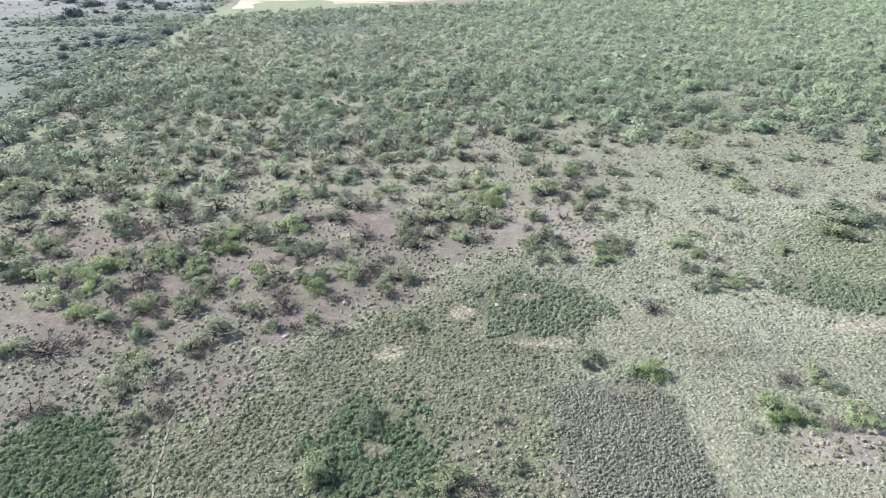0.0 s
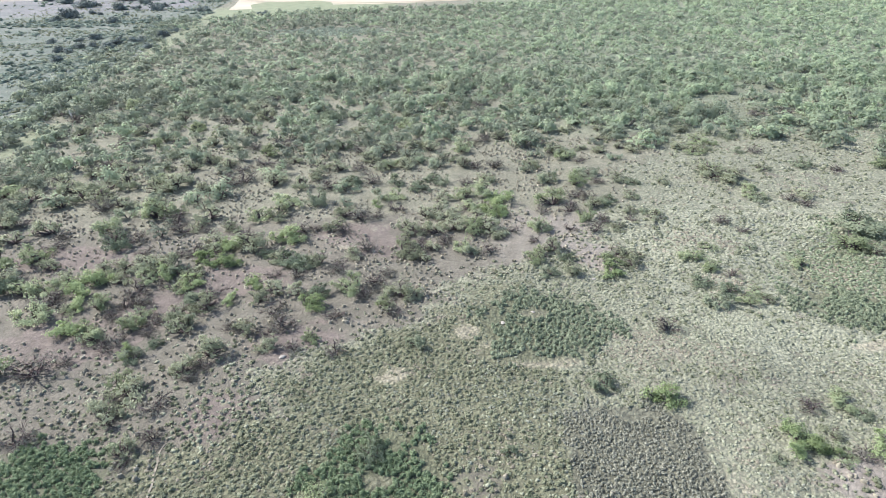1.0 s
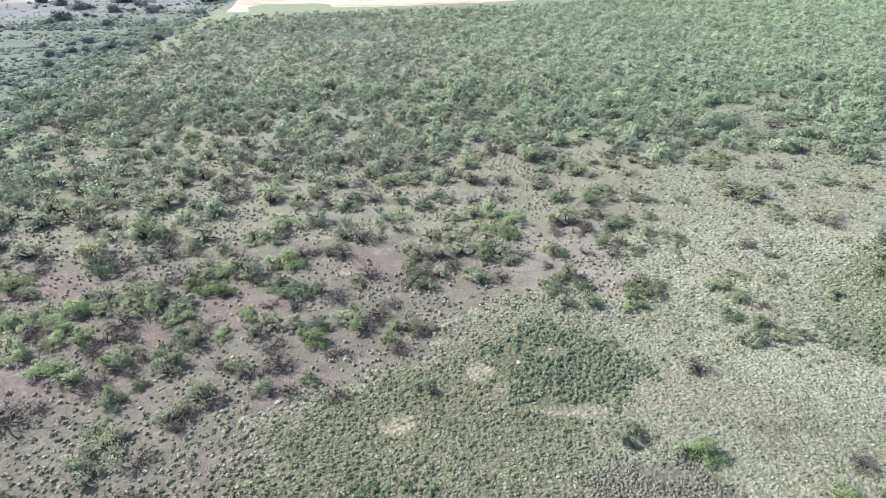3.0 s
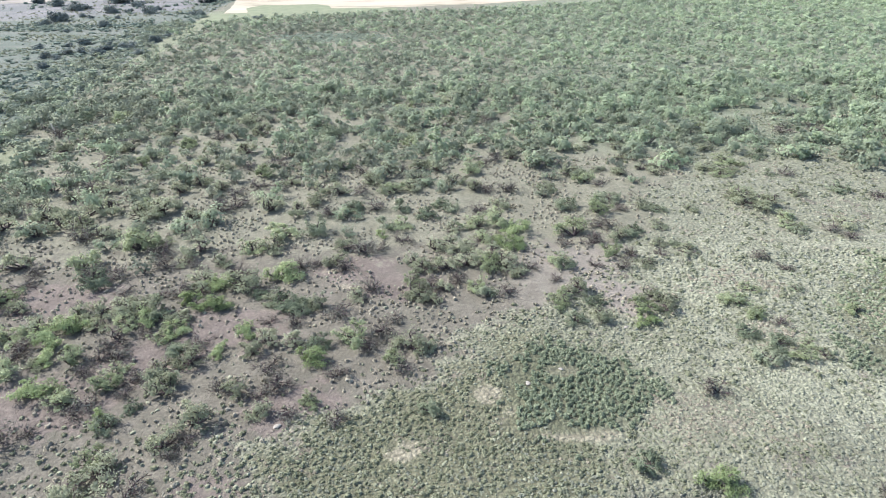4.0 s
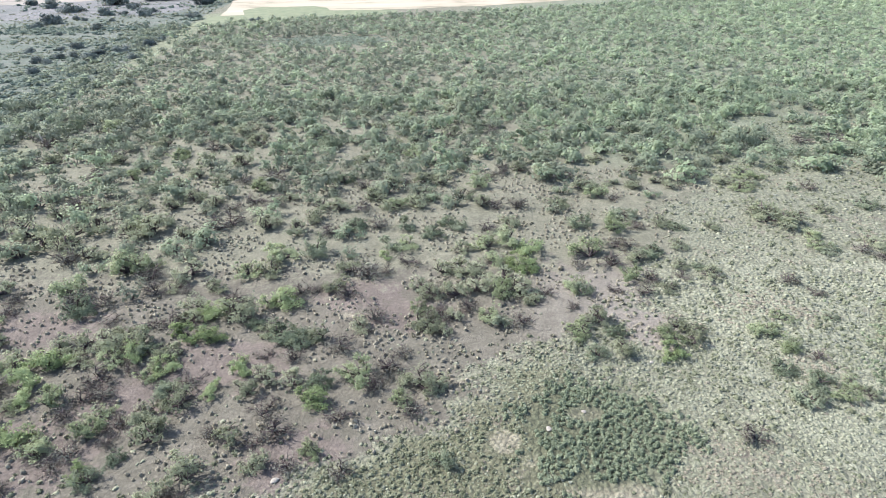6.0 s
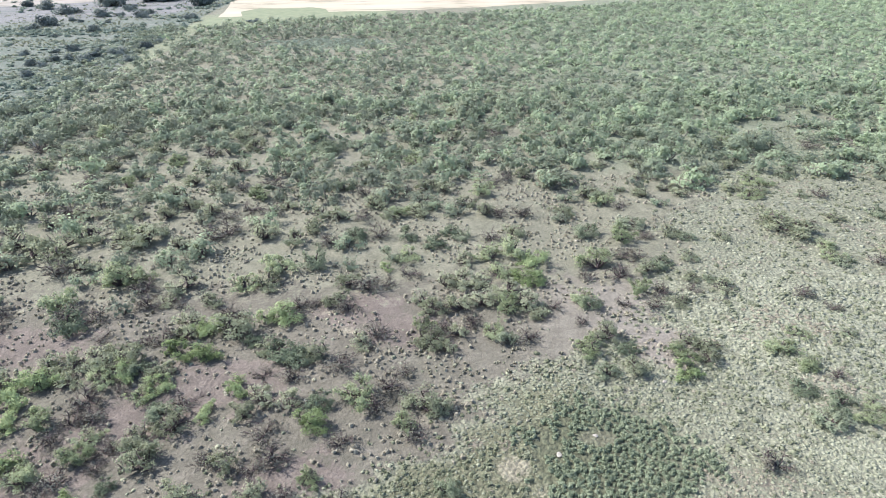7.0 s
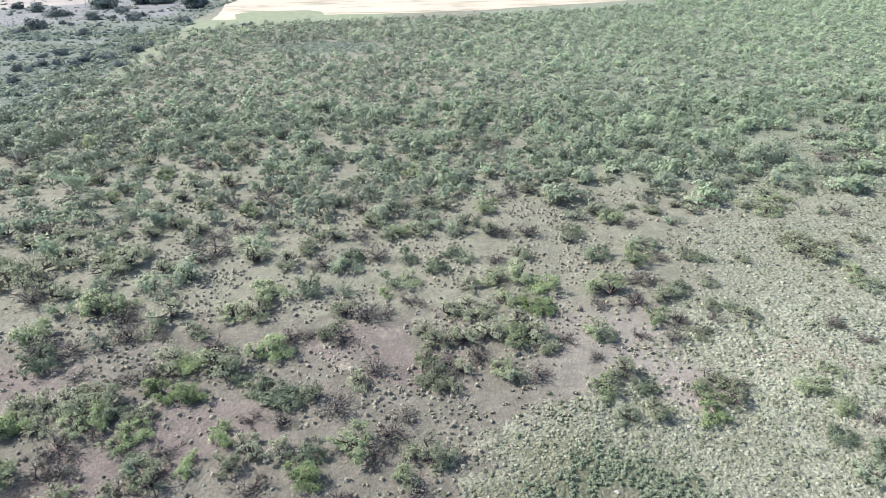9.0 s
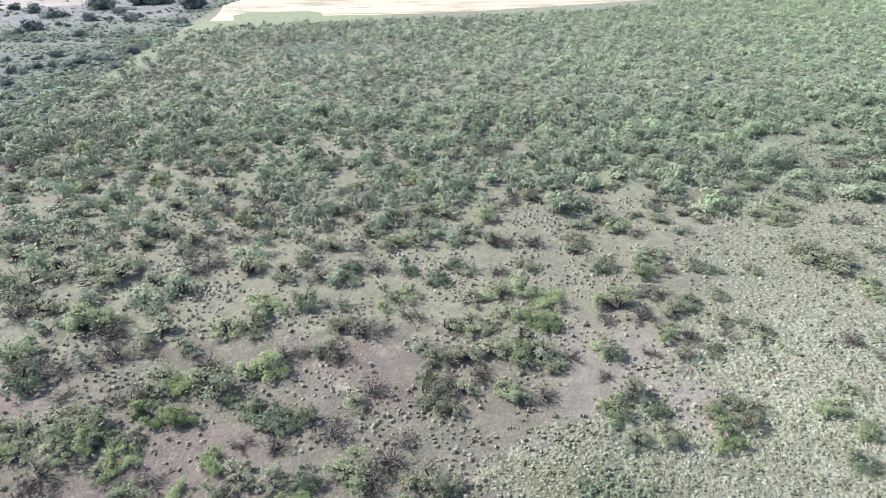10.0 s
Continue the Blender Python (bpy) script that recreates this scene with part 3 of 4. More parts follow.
bush("d", 32.9, 70.9, 2.7, 0.7)
bush("d", -45.7, 71.2, 2.3)
bush("d", -16.9, 71.3, 3.1)
bush("d", -15.0, 71.4, 2.1)
bush("d", 19.0, 71.9, 2.2)
bush("d", -28.8, 72.1, 1.8)
bush("d", 22.6, 72.2, 2.4, 0.7)
bush("d", -31.9, 72.2, 3.2)
bush("d", 55.6, 73.2, 2.8, 0.7)
bush("d", 45.4, 74.5, 2.5, 0.7)
bush("d", -8.5, 74.8, 2.4)
bush("d", -10.5, 74.8, 3.6)
bush("d", -33.5, 75.0, 3.2)
bush("d", -53.1, 75.2, 3.3)
bush("d", 15.9, 75.3, 3.3)
bush("d", 12.3, 75.5, 2.3)
bush("d", 43.9, 76.4, 2.8, 0.7)
bush("d", -6.1, 77.2, 3.1)
bush("d", 18.9, 79.0, 2.4)
bush("d", -44.7, 79.2, 3.8)
bush("d", 17.5, 79.4, 3.1)
bush("d", 21.1, 84.0, 2.7, 0.7)
bush("d", 3.4, 84.4, 2.7)
bush("d", -15.9, 84.9, 3.1)
bush("d", 41.4, 85.5, 2.7, 0.7)
bush("d", 55.2, 85.6, 2.8, 0.7)
bush("d", -10.0, 86.5, 3.1)
bush("d", -39.4, 86.7, 2.4)
bush("d", -30.0, 87.2, 3.9)
bush("d", -28.5, 88.4, 3.9)
bush("d", 5.0, 90.8, 2.9)
bush("d", -12.5, 91.0, 3.3)
bush("d", 7.7, 91.3, 3.0)
bush("d", 20.7, 92.7, 2.5, 0.7)
bush("d", -29.9, 92.9, 3.4)
bush("d", -24.1, 93.3, 3.2)
bush("d", 47.5, 94.5, 2.8, 0.7)
bush("d", -51.2, 94.8, 3.8)
bush("d", -27.1, 94.9, 3.5)
bush("d", -12.5, 98.8, 3.2)
bush("d", -7.2, 99.5, 2.9)
bush("d", 5.2, 101.2, 3.0)
bush("d", -30.4, 101.9, 3.2)
bush("d", -24.6, 102.4, 3.2)
bush("d", 6.9, 102.9, 3.0)
bush("d", -26.5, 104.1, 3.6)
bush("d", -53.8, 105.3, 3.4)
bush("d", 61.0, 112.3, 3.2)
bush("d", 6.1, 113.3, 3.2)
bush("d", 56.5, 113.4, 3.8)
bush("d", -39.0, 116.6, 3.7)
bush("d", -68.9, 121.4, 3.8)
bush("d", 7.2, 123.0, 3.7)
bush("g", 0.2, 29.6, 3.6)
bush("g", -8.9, 30.6, 2.8)
bush("g", 26.7, 33.9, 1.9, 0.7)
bush("g", 29.8, 39.4, 2.6, 0.7)
bush("g", -27.2, 43.8, 2.5)
bush("g", -38.5, 45.8, 2.8)
bush("g", -12.4, 49.7, 2.1)
bush("g", -32.1, 50.2, 2.4)
bush("g", -33.6, 51.3, 2.0)
bush("g", -29.8, 52.2, 2.5)
bush("g", 28.9, 53.3, 2.5, 0.7)
bush("g", -39.7, 53.6, 4.1)
bush("g", -29.7, 53.9, 2.6)
bush("g", -6.2, 54.4, 2.1)
bush("g", 30.1, 54.9, 1.8, 0.7)
bush("g", -34.3, 55.4, 2.9)
bush("G", -36.5, 55.9, 2.7)
bush("g", -9.7, 57.7, 3.9)
bush("g", -27.2, 58.4, 2.2)
bush("g", -43.3, 58.5, 3.7)
bush("G", -38.0, 58.8, 3.4)
bush("G", -26.2, 59.4, 2.5)
bush("g", 27.4, 59.4, 2.3, 0.7)
bush("g", -41.6, 59.7, 3.4)
bush("g", 37.1, 59.9, 2.0, 0.7)
bush("g", -31.2, 60.3, 3.0)
bush("G", -36.8, 60.4, 3.4)
bush("G", -29.7, 61.5, 3.0)
bush("g", 26.5, 62.2, 3.0, 0.7)
bush("g", 10.1, 62.8, 3.3)
bush("g", 44.9, 63.4, 3.8, 0.7)
bush("G", -26.1, 63.8, 2.9)
bush("g", 29.0, 64.0, 2.1, 0.7)
bush("g", -49.4, 64.9, 4.4)
bush("g", -46.1, 65.4, 4.5)
bush("g", 1.8, 65.8, 2.5)
bush("g", -4.8, 67.6, 2.4)
bush("G", -24.6, 67.7, 3.2)
bush("G", -18.2, 69.3, 3.8)
bush("g", 3.5, 69.9, 3.2)
bush("g", 11.0, 70.6, 2.9)
bush("g", -41.2, 72.1, 4.0)
bush("g", 17.5, 72.7, 3.0)
bush("G", 5.7, 74.8, 3.6)
bush("g", -23.1, 75.2, 3.3)
bush("g", 3.2, 76.0, 3.3)
bush("g", -36.9, 76.6, 4.2)
bush("g", -35.1, 77.4, 3.6)
bush("g", 14.1, 77.5, 4.1)
bush("g", 39.8, 78.0, 3.0, 0.7)
bush("g", -20.2, 78.6, 4.1)
bush("g", 2.9, 80.1, 3.7)
bush("g", 40.7, 80.3, 2.3, 0.7)
bush("g", -6.4, 80.7, 3.2)
bush("g", 5.6, 80.9, 3.6)
bush("g", 18.1, 83.2, 3.9)
bush("g", -61.0, 84.6, 4.6)
bush("g", -39.1, 87.0, 4.2)
bush("g", 62.5, 87.0, 3.3, 0.7)
bush("g", 38.5, 88.1, 3.1, 0.7)
bush("g", -8.0, 92.4, 3.0)
bush("g", 19.0, 94.0, 3.5)
bush("g", 38.6, 94.8, 3.3, 0.7)
bush("g", 2.8, 98.6, 4.5)
bush("g", -27.4, 99.0, 3.4)
bush("g", 41.6, 99.8, 4.6, 0.7)
bush("g", -47.3, 104.1, 3.0)
bush("g", -5.9, 111.5, 3.9)
bush("g", -43.3, 113.4, 3.7)
bush("g", 43.3, 116.0, 3.5)
bush("g", -61.0, 128.8, 3.8)
bush("g", -7.5, 133.2, 3.8)
bush("k", 4.8, 30.8, 1.2)
bush("k", 22.2, 33.8, 1.1, 0.7)
bush("k", 3.9, 35.2, 1.1)
bush("k", -5.9, 35.4, 2.6)
bush("k", 30.4, 37.9, 1.5, 0.7)
bush("k", 12.1, 42.3, 2.2)
bush("k", -27.5, 47.2, 2.2)
bush("k", -3.0, 48.2, 1.9)
bush("k", -26.4, 49.3, 1.7)
bush("k", -25.3, 52.5, 2.3)
bush("k", 25.8, 53.3, 2.7, 0.7)
bush("k", 27.4, 55.1, 2.5, 0.7)
bush("k", -25.3, 56.6, 2.5)
bush("k", -13.0, 56.7, 2.6)
bush("k", 25.6, 56.8, 2.2, 0.7)
bush("k", -46.3, 59.4, 3.4)
bush("k", 10.6, 59.6, 2.1)
bush("k", -28.7, 61.8, 2.1)
bush("k", 12.9, 62.6, 1.9)
bush("k", -15.5, 62.6, 2.6)
bush("m", -13.9, 63.2, 2.8)
bush("k", -16.9, 63.3, 3.2)
bush("k", 33.5, 64.1, 1.5, 0.7)
bush("k", 3.0, 64.7, 2.0)
bush("k", -20.2, 65.8, 2.0)
bush("k", 51.0, 66.8, 2.6, 0.7)
bush("k", 47.7, 67.4, 5.4, 0.7)
bush("k", -38.1, 68.6, 3.7)
bush("k", 11.7, 69.5, 2.1)
bush("k", 24.9, 74.1, 1.8, 0.7)
bush("k", 40.4, 76.6, 2.2, 0.7)
bush("k", 20.9, 77.1, 2.6, 0.7)
bush("k", -16.5, 79.6, 3.5)
bush("k", -8.2, 80.8, 2.7)
bush("k", -3.3, 83.6, 3.0)
bush("k", 25.9, 83.7, 2.2, 0.7)
bush("k", 14.4, 84.9, 2.9)
bush("k", 0.1, 85.0, 2.3)
bush("k", -6.6, 85.7, 2.6)
bush("k", -1.4, 86.3, 2.6)
bush("k", -12.7, 86.4, 2.6)
bush("k", 20.2, 87.1, 3.4, 0.7)
bush("k", 52.1, 88.3, 3.3, 0.7)
bush("k", 45.2, 94.5, 1.9, 0.7)
bush("k", 18.7, 95.1, 3.0)
bush("k", -42.8, 100.2, 3.1)
bush("k", 35.2, 101.4, 3.1, 0.7)
bush("k", -15.7, 101.5, 3.5)
bush("k", 46.6, 101.6, 2.9, 0.7)
bush("k", -50.4, 105.9, 3.5)
bush("k", 33.7, 113.2, 3.4)
bush("k", -20.0, 116.9, 4.4)
bush("k", -5.5, 117.6, 3.5)
bush("k", 29.8, 119.7, 3.6)
bush("k", 4.4, 122.8, 4.1)
bush("k", -69.2, 130.3, 4.6)
bush("m", 27.1, 36.2, 1.6, 0.7)
bush("m", -23.9, 36.3, 2.3)
bush("m", -26.1, 39.5, 2.4)
bush("m", -27.3, 41.2, 2.3)
bush("m", -26.0, 42.6, 3.5)
bush("m", -22.3, 45.1, 2.4)
bush("m", -20.8, 47.4, 3.4)
bush("m", -15.9, 48.4, 2.3)
bush("m", -18.7, 51.1, 2.4)
bush("m", -24.7, 51.2, 3.4)
bush("m", 30.8, 53.5, 1.8, 0.7)
bush("m", -26.1, 53.5, 2.3)
bush("m", -37.2, 54.7, 2.1)
bush("m", -23.7, 55.0, 2.9)
bush("m", -18.6, 56.0, 2.4)
bush("m", -3.0, 56.3, 2.1)
bush("m", -4.7, 56.6, 3.2)
bush("m", -15.1, 56.7, 2.6)
bush("m", -17.2, 57.3, 2.8)
bush("m", 13.0, 60.0, 2.2)
bush("m", -34.4, 60.2, 2.7)
bush("m", -40.0, 60.5, 2.6)
bush("m", 19.5, 61.0, 2.3)
bush("m", -27.4, 61.2, 2.1)
bush("m", -46.7, 61.2, 3.5)
bush("m", -26.3, 61.4, 2.1)
bush("m", 46.2, 62.1, 2.5, 0.7)
bush("m", -32.6, 62.3, 3.1)
bush("m", 19.9, 62.3, 2.8)
bush("m", -34.8, 62.5, 2.9)
bush("m", -30.0, 63.0, 3.2)
bush("m", -37.2, 63.1, 2.4)
bush("m", 18.5, 63.6, 2.0)
bush("m", -2.2, 63.6, 2.1)
bush("m", -43.1, 63.7, 2.7)
bush("m", -3.9, 64.1, 2.2)
bush("m", -32.0, 64.3, 2.5)
bush("m", -18.5, 64.4, 2.0)
bush("m", 11.7, 64.5, 2.8)
bush("m", -10.4, 64.8, 2.4)
bush("m", -4.4, 65.3, 2.8)
bush("m", -1.2, 65.9, 2.3)
bush("m", -26.3, 66.6, 2.6)
bush("m", -22.3, 67.1, 3.9)
bush("m", 6.3, 67.7, 2.1)
bush("m", -26.7, 68.6, 2.9)
bush("m", -3.8, 69.6, 2.7)
bush("m", 5.4, 69.7, 3.6)
bush("m", 20.5, 70.1, 2.0, 0.7)
bush("m", -0.9, 70.1, 3.3)
bush("m", -50.9, 70.2, 3.1)
bush("m", 1.1, 70.6, 2.8)
bush("m", -13.2, 71.3, 3.1)
bush("m", -4.8, 71.6, 2.1)
bush("m", 25.7, 72.2, 2.7, 0.7)
bush("m", -26.2, 72.6, 2.6)
bush("m", -30.3, 72.7, 2.0)
bush("m", -48.0, 72.8, 4.1)
bush("m", 3.9, 72.8, 3.2)
bush("m", -54.6, 74.2, 3.7)
bush("m", 1.5, 74.3, 3.2)
bush("m", 23.1, 74.4, 1.9, 0.7)
bush("m", -0.4, 74.4, 3.2)
bush("m", -2.2, 74.5, 2.8)
bush("m", -20.8, 75.2, 3.0)
bush("m", -12.2, 75.4, 3.0)
bush("m", -29.5, 75.8, 3.9)
bush("m", 18.9, 76.0, 2.3)
bush("m", 47.1, 77.8, 3.7, 0.7)
bush("m", 24.3, 78.6, 2.3, 0.7)
bush("m", -0.0, 79.1, 2.4)
bush("m", -42.1, 79.8, 3.1)
bush("m", -45.9, 81.8, 3.9)
bush("m", -56.2, 83.2, 4.5)
bush("m", -49.7, 83.4, 3.6)
bush("m", 39.7, 83.5, 4.0, 0.7)
bush("m", 30.6, 83.7, 2.7, 0.7)
bush("m", 24.3, 84.6, 2.9, 0.7)
bush("m", -39.5, 84.8, 3.7)
bush("m", -33.3, 84.9, 2.7)
bush("m", 37.9, 85.1, 4.9, 0.7)
bush("m", -47.1, 85.2, 5.1)
bush("m", -19.9, 85.5, 3.4)
bush("m", -37.4, 85.7, 3.7)
bush("m", 6.6, 85.9, 3.1)
bush("m", -52.9, 86.1, 4.7)
bush("m", 39.6, 86.6, 2.2, 0.7)
bush("m", -23.8, 86.8, 3.8)
bush("m", 45.5, 86.9, 2.2, 0.7)
bush("m", 36.7, 87.1, 2.8, 0.7)
bush("m", -44.7, 87.4, 4.2)
bush("m", -17.9, 88.3, 2.8)
bush("m", -36.8, 88.9, 3.9)
bush("m", 13.2, 90.6, 2.2)
bush("m", -15.2, 91.4, 2.9)
bush("m", 3.2, 91.5, 3.1)
bush("m", -51.7, 91.6, 3.3)
bush("m", -9.3, 91.7, 3.0)
bush("m", -17.9, 92.2, 3.1)
bush("m", -5.1, 92.2, 2.8)
bush("m", 13.3, 92.5, 2.9)
bush("m", -44.2, 92.7, 3.0)
bush("m", -37.8, 93.6, 3.0)
bush("m", -32.2, 94.0, 3.0)
bush("m", -48.2, 94.1, 3.4)
bush("m", -42.2, 94.7, 3.0)
bush("m", 0.7, 94.7, 3.1)
bush("m", -10.8, 94.8, 3.1)
bush("m", -22.5, 95.7, 2.9)
bush("m", -35.5, 95.7, 3.1)
bush("m", 29.4, 95.9, 2.7, 0.7)
bush("m", 24.5, 96.0, 3.1, 0.7)
bush("m", 17.7, 96.7, 3.2)
bush("m", 40.4, 96.7, 2.8, 0.7)
bush("m", 27.9, 97.6, 2.8, 0.7)
bush("m", 37.3, 97.8, 2.8, 0.7)
bush("m", 21.6, 98.1, 2.8, 0.7)
bush("m", -9.0, 99.4, 3.2)
bush("m", -1.8, 99.9, 3.1)
bush("m", -39.3, 100.5, 3.7)
bush("m", -4.0, 100.8, 3.3)
bush("m", -34.1, 101.2, 3.3)
bush("m", 25.9, 102.4, 2.6, 0.7)
bush("m", 12.8, 102.5, 3.0)
bush("m", 54.4, 103.1, 2.7, 0.7)
bush("m", 34.6, 103.4, 3.0, 0.7)
bush("m", 9.6, 103.6, 3.1)
bush("m", -38.0, 105.0, 3.4)
bush("m", 40.4, 105.9, 3.1, 0.7)
bush("m", -44.7, 106.7, 3.1)
bush("m", 26.7, 107.2, 2.8, 0.7)
bush("m", 21.4, 107.8, 2.6, 0.7)
bush("m", -14.5, 109.0, 3.8)
bush("m", -32.7, 109.4, 3.8)
bush("m", -38.4, 110.9, 3.6)
bush("m", -52.5, 112.1, 3.5)
bush("m", -63.2, 112.8, 3.7)
bush("m", -57.1, 113.4, 3.7)
bush("m", -9.8, 116.8, 3.5)
bush("m", 48.1, 116.9, 3.5)
bush("m", -28.7, 118.1, 3.7)
bush("m", -32.5, 119.5, 4.0)
bush("m", -62.7, 119.5, 3.9)
bush("m", -48.1, 119.7, 3.8)
bush("m", 13.0, 119.8, 3.6)
bush("m", -0.2, 120.6, 4.0)
bush("m", -12.8, 124.7, 3.7)
bush("m", -35.6, 124.7, 4.4)
bush("m", -54.9, 125.5, 3.7)
bush("m", 1.5, 137.1, 4.2)
bush("j", -185.3, 328.8, 5.5)
bush("j", -152.7, 300.8, 8.7)
bush("j", -133.4, 288.5, 5.3)
bush("j", -126.6, 288.8, 4.0)
bush("j", -116.0, 284.2, 5.6)
bush("j", -117.4, 294.8, 4.5)
bush("j", -145.3, 325.2, 12.4)
bush("j", -130.4, 308.4, 6.1)
bush("j", -131.9, 338.3, 12.9)
bush("j", -123.0, 338.6, 10.4)
bush("j", -102.8, 319.3, 10.2)
bush("j", -94.6, 276.4, 5.5)
bush("j", -144.5, 268.6, 6.9)
bush("j", -145.2, 259.0, 5.1)
bush("j", -119.9, 250.8, 3.8)
bush("j", -92.7, 207.0, 5.3)
bush("j", -97.4, 203.1, 3.7)
bush("j", -85.5, 198.1, 3.9)
bush("j", -96.6, 196.7, 3.8)
bush("j", -112.9, 212.6, 2.6)
bush("j", -109.6, 215.3, 3.6)
bush("j", -121.2, 210.5, 3.5)
bush("j", -110.6, 194.4, 2.9)
bush("j", -98.6, 176.0, 2.4)
bush("j", -107.1, 200.0, 3.3)
bush("j", -135.5, 274.9, 2.9)
bush("j", -140.3, 278.3, 2.5)
bush("j", -87.7, 226.2, 3.1)
bush("j", -88.8, 217.6, 3.6)
bush("j", -101.1, 214.2, 2.6)
bush("j", -103.1, 199.6, 3.0)
bush("j", -68.6, 263.1, 2.6)
bush("j", -65.6, 261.4, 2.8)
bush("j", -107.1, 193.4, 3.2)
bush("j", -102.9, 179.7, 3.2)
bush("j", -128.1, 241.4, 2.6)
bush("j", -108.4, 257.0, 2.3)
bush("j", -123.7, 271.7, 2.9)
bush("j", -170.4, 317.1, 6.3)
bush("j", -111.3, 334.4, 7.7)
bush("j", -103.9, 335.0, 5.1)


# ---- brush and ground cover, past counting ----
def mound(seed, leaves, tall, long):
    """A rounded ragged clump about one unit wide: a dark heart of twigs with sprays standing off it."""
    rnd = random.Random(seed)
    s = Soup()
    n = 5
    for r, z in ((0.36, -0.06), (0.27, 0.6 * tall)):
        for k in range(n):
            w, q = 6.283 * (k + rnd.uniform(-0.3, 0.3)) / n, r * rnd.uniform(0.6, 1.3)
            s.v.append((q * math.cos(w), q * math.sin(w), z * rnd.uniform(0.7, 1.2)))
    s.v.append((rnd.uniform(-0.1, 0.1), rnd.uniform(-0.1, 0.1), tall * 0.85))
    for k in range(n):
        a, b = k, (k + 1) % n
        s.t += [(a, b, b + n), (a, b + n, a + n), (a + n, b + n, 2 * n)]
    s.m = [0] * len(s.t)
    lobe = rnd.uniform(0, 6.283)
    for k in range(leaves):
        w, up = rnd.uniform(0, 6.283), rnd.uniform(0.1, 1.0) ** 0.7
        r = (0.46 + 0.12 * math.cos(2 * w + lobe)) * math.sqrt(1 - 0.8 * up * up) * rnd.uniform(0.6, 1.1)
        q = long * rnd.uniform(0.6, 1.5)
        s.leaf((r * math.cos(w), r * math.sin(w), tall * up * rnd.uniform(0.8, 1.1)), q, q * rnd.uniform(0.45, 0.8), rnd, 0, 0.5, (math.cos(w), math.sin(w), up))
    return s


def clump(seed, pads):
    """A prickly-pear clump about one unit wide: thick pads leaning outward round a heart of older ones."""
    rnd = random.Random(seed)
    s = mound(seed + 500, 0, 0.34, 0.1)
    for k in range(pads):
        w, out = rnd.uniform(0, 6.283), rnd.uniform(0.15, 0.46)
        c = Vector((out * math.cos(w), out * math.sin(w), rnd.uniform(0.16, 0.5 - 0.5 * out)))
        n = Vector((math.cos(w) + rnd.gauss(0, 0.5), math.sin(w) + rnd.gauss(0, 0.5), rnd.uniform(0.1, 0.9))).normalized()
        a = n.cross(Vector((0, 0, 1))).normalized()
        b = n.cross(a)
        r = rnd.uniform(0.1, 0.17)
        i = len(s.v)
        s.v += [tuple(c + r * a), tuple(c + 1.25 * r * b), tuple(c - r * a), tuple(c - 1.25 * r * b), tuple(c + 0.3 * r * n), tuple(c - 0.3 * r * n)]
        for j in range(4):
            s.t += [(i + j, i + (j + 1) % 4, i + 4), (i + (j + 1) % 4, i + j, i + 5)]
            s.m += [0, 0]
    return s.arrays()


def tuft(seed, blades, tall, long=0.14):
    return mound(seed, blades, tall, long).arrays()


def far_shrub(seed, sprays, leaves, long, stems, forks, thick, tall=0.55):
    wood, crown = shrub(seed, stems, forks, sprays, leaves, long, tall, 0.15, thick, low=0.08, wide=0.7, twigs=0, scatter=0.38, joints=2, sides=3 if forks < 3 else 4)
    (a, b, c), (d, e, f) = wood.arrays(), crown.arrays()
    return np.concatenate([a, d]), np.concatenate([b, e + len(a)]), np.concatenate([c, f + 1])


def strew(name, models, x, y, size, tone, mats, label, category, squash=1.0):
    """Sets models at many places, all in one mesh."""
    vs, ts, ms, tones, base = [], [], [], [], 0
    turn, pick = rng.uniform(0, 2 * np.pi, len(x)), rng.integers(0, len(models), len(x))
    z = height(x, y)
    up = rng.uniform(0.8, 1.2, len(x)) * squash
    for n, (v, t, m) in enumerate(models):
        i = np.nonzero(pick == n)[0]
        if not len(i):
            continue
        c, s = np.cos(turn[i])[:, None], np.sin(turn[i])[:, None]
        px = (v[:, 0] * c - v[:, 1] * s) * size[i][:, None] + x[i][:, None]
        py = (v[:, 0] * s + v[:, 1] * c) * size[i][:, None] + y[i][:, None]
        pz = v[:, 2] * (size[i] * up[i])[:, None] + z[i][:, None]
        vs.append(np.stack([px, py, pz], -1).reshape(-1, 3))
        ts.append((t[None] + (base + np.arange(len(i)) * len(v))[:, None, None]).reshape(-1, 3))
        ms.append(np.tile(m, len(i)))
        tones.append(np.repeat(tone[i], len(v)))
        base += len(i) * len(v)
    me = mesh_from(name, np.concatenate(vs), np.concatenate(ts), mats, np.concatenate(ms), np.concatenate(tones))
    return tagged(new(name, me), label, category, kind="stuff")


def jittered(x0, x1, y0, y1, step):
    x, y = np.meshgrid(np.arange(x0, x1, step), np.arange(y0, y1, step))
    x = x.ravel() + rng.uniform(-0.5, 0.5, x.size) * step
    return x, y.ravel() + rng.uniform(-0.5, 0.5, x.size) * step


def in_view(x, y, margin=6.0):
    """The wedge of land that the flight looks over."""
    return (np.abs(x + 2) < np.maximum(0.76 * y + margin, 0.63 * y + margin + 9)) & (y > 24)


def patchy(x, y, scale, seed):
    return np.array([noise.noise((a * scale, b * scale, seed)) for a, b in zip(x, y)]) * 0.5 + 0.5


def clear_of_shrubs(x, y, share=0.55):
    keep = np.ones(len(x), bool)
    for a, b, w in STANDING:
        keep &= (x - a) ** 2 + (y - b) ** 2 > (share * w) ** 2
    return keep


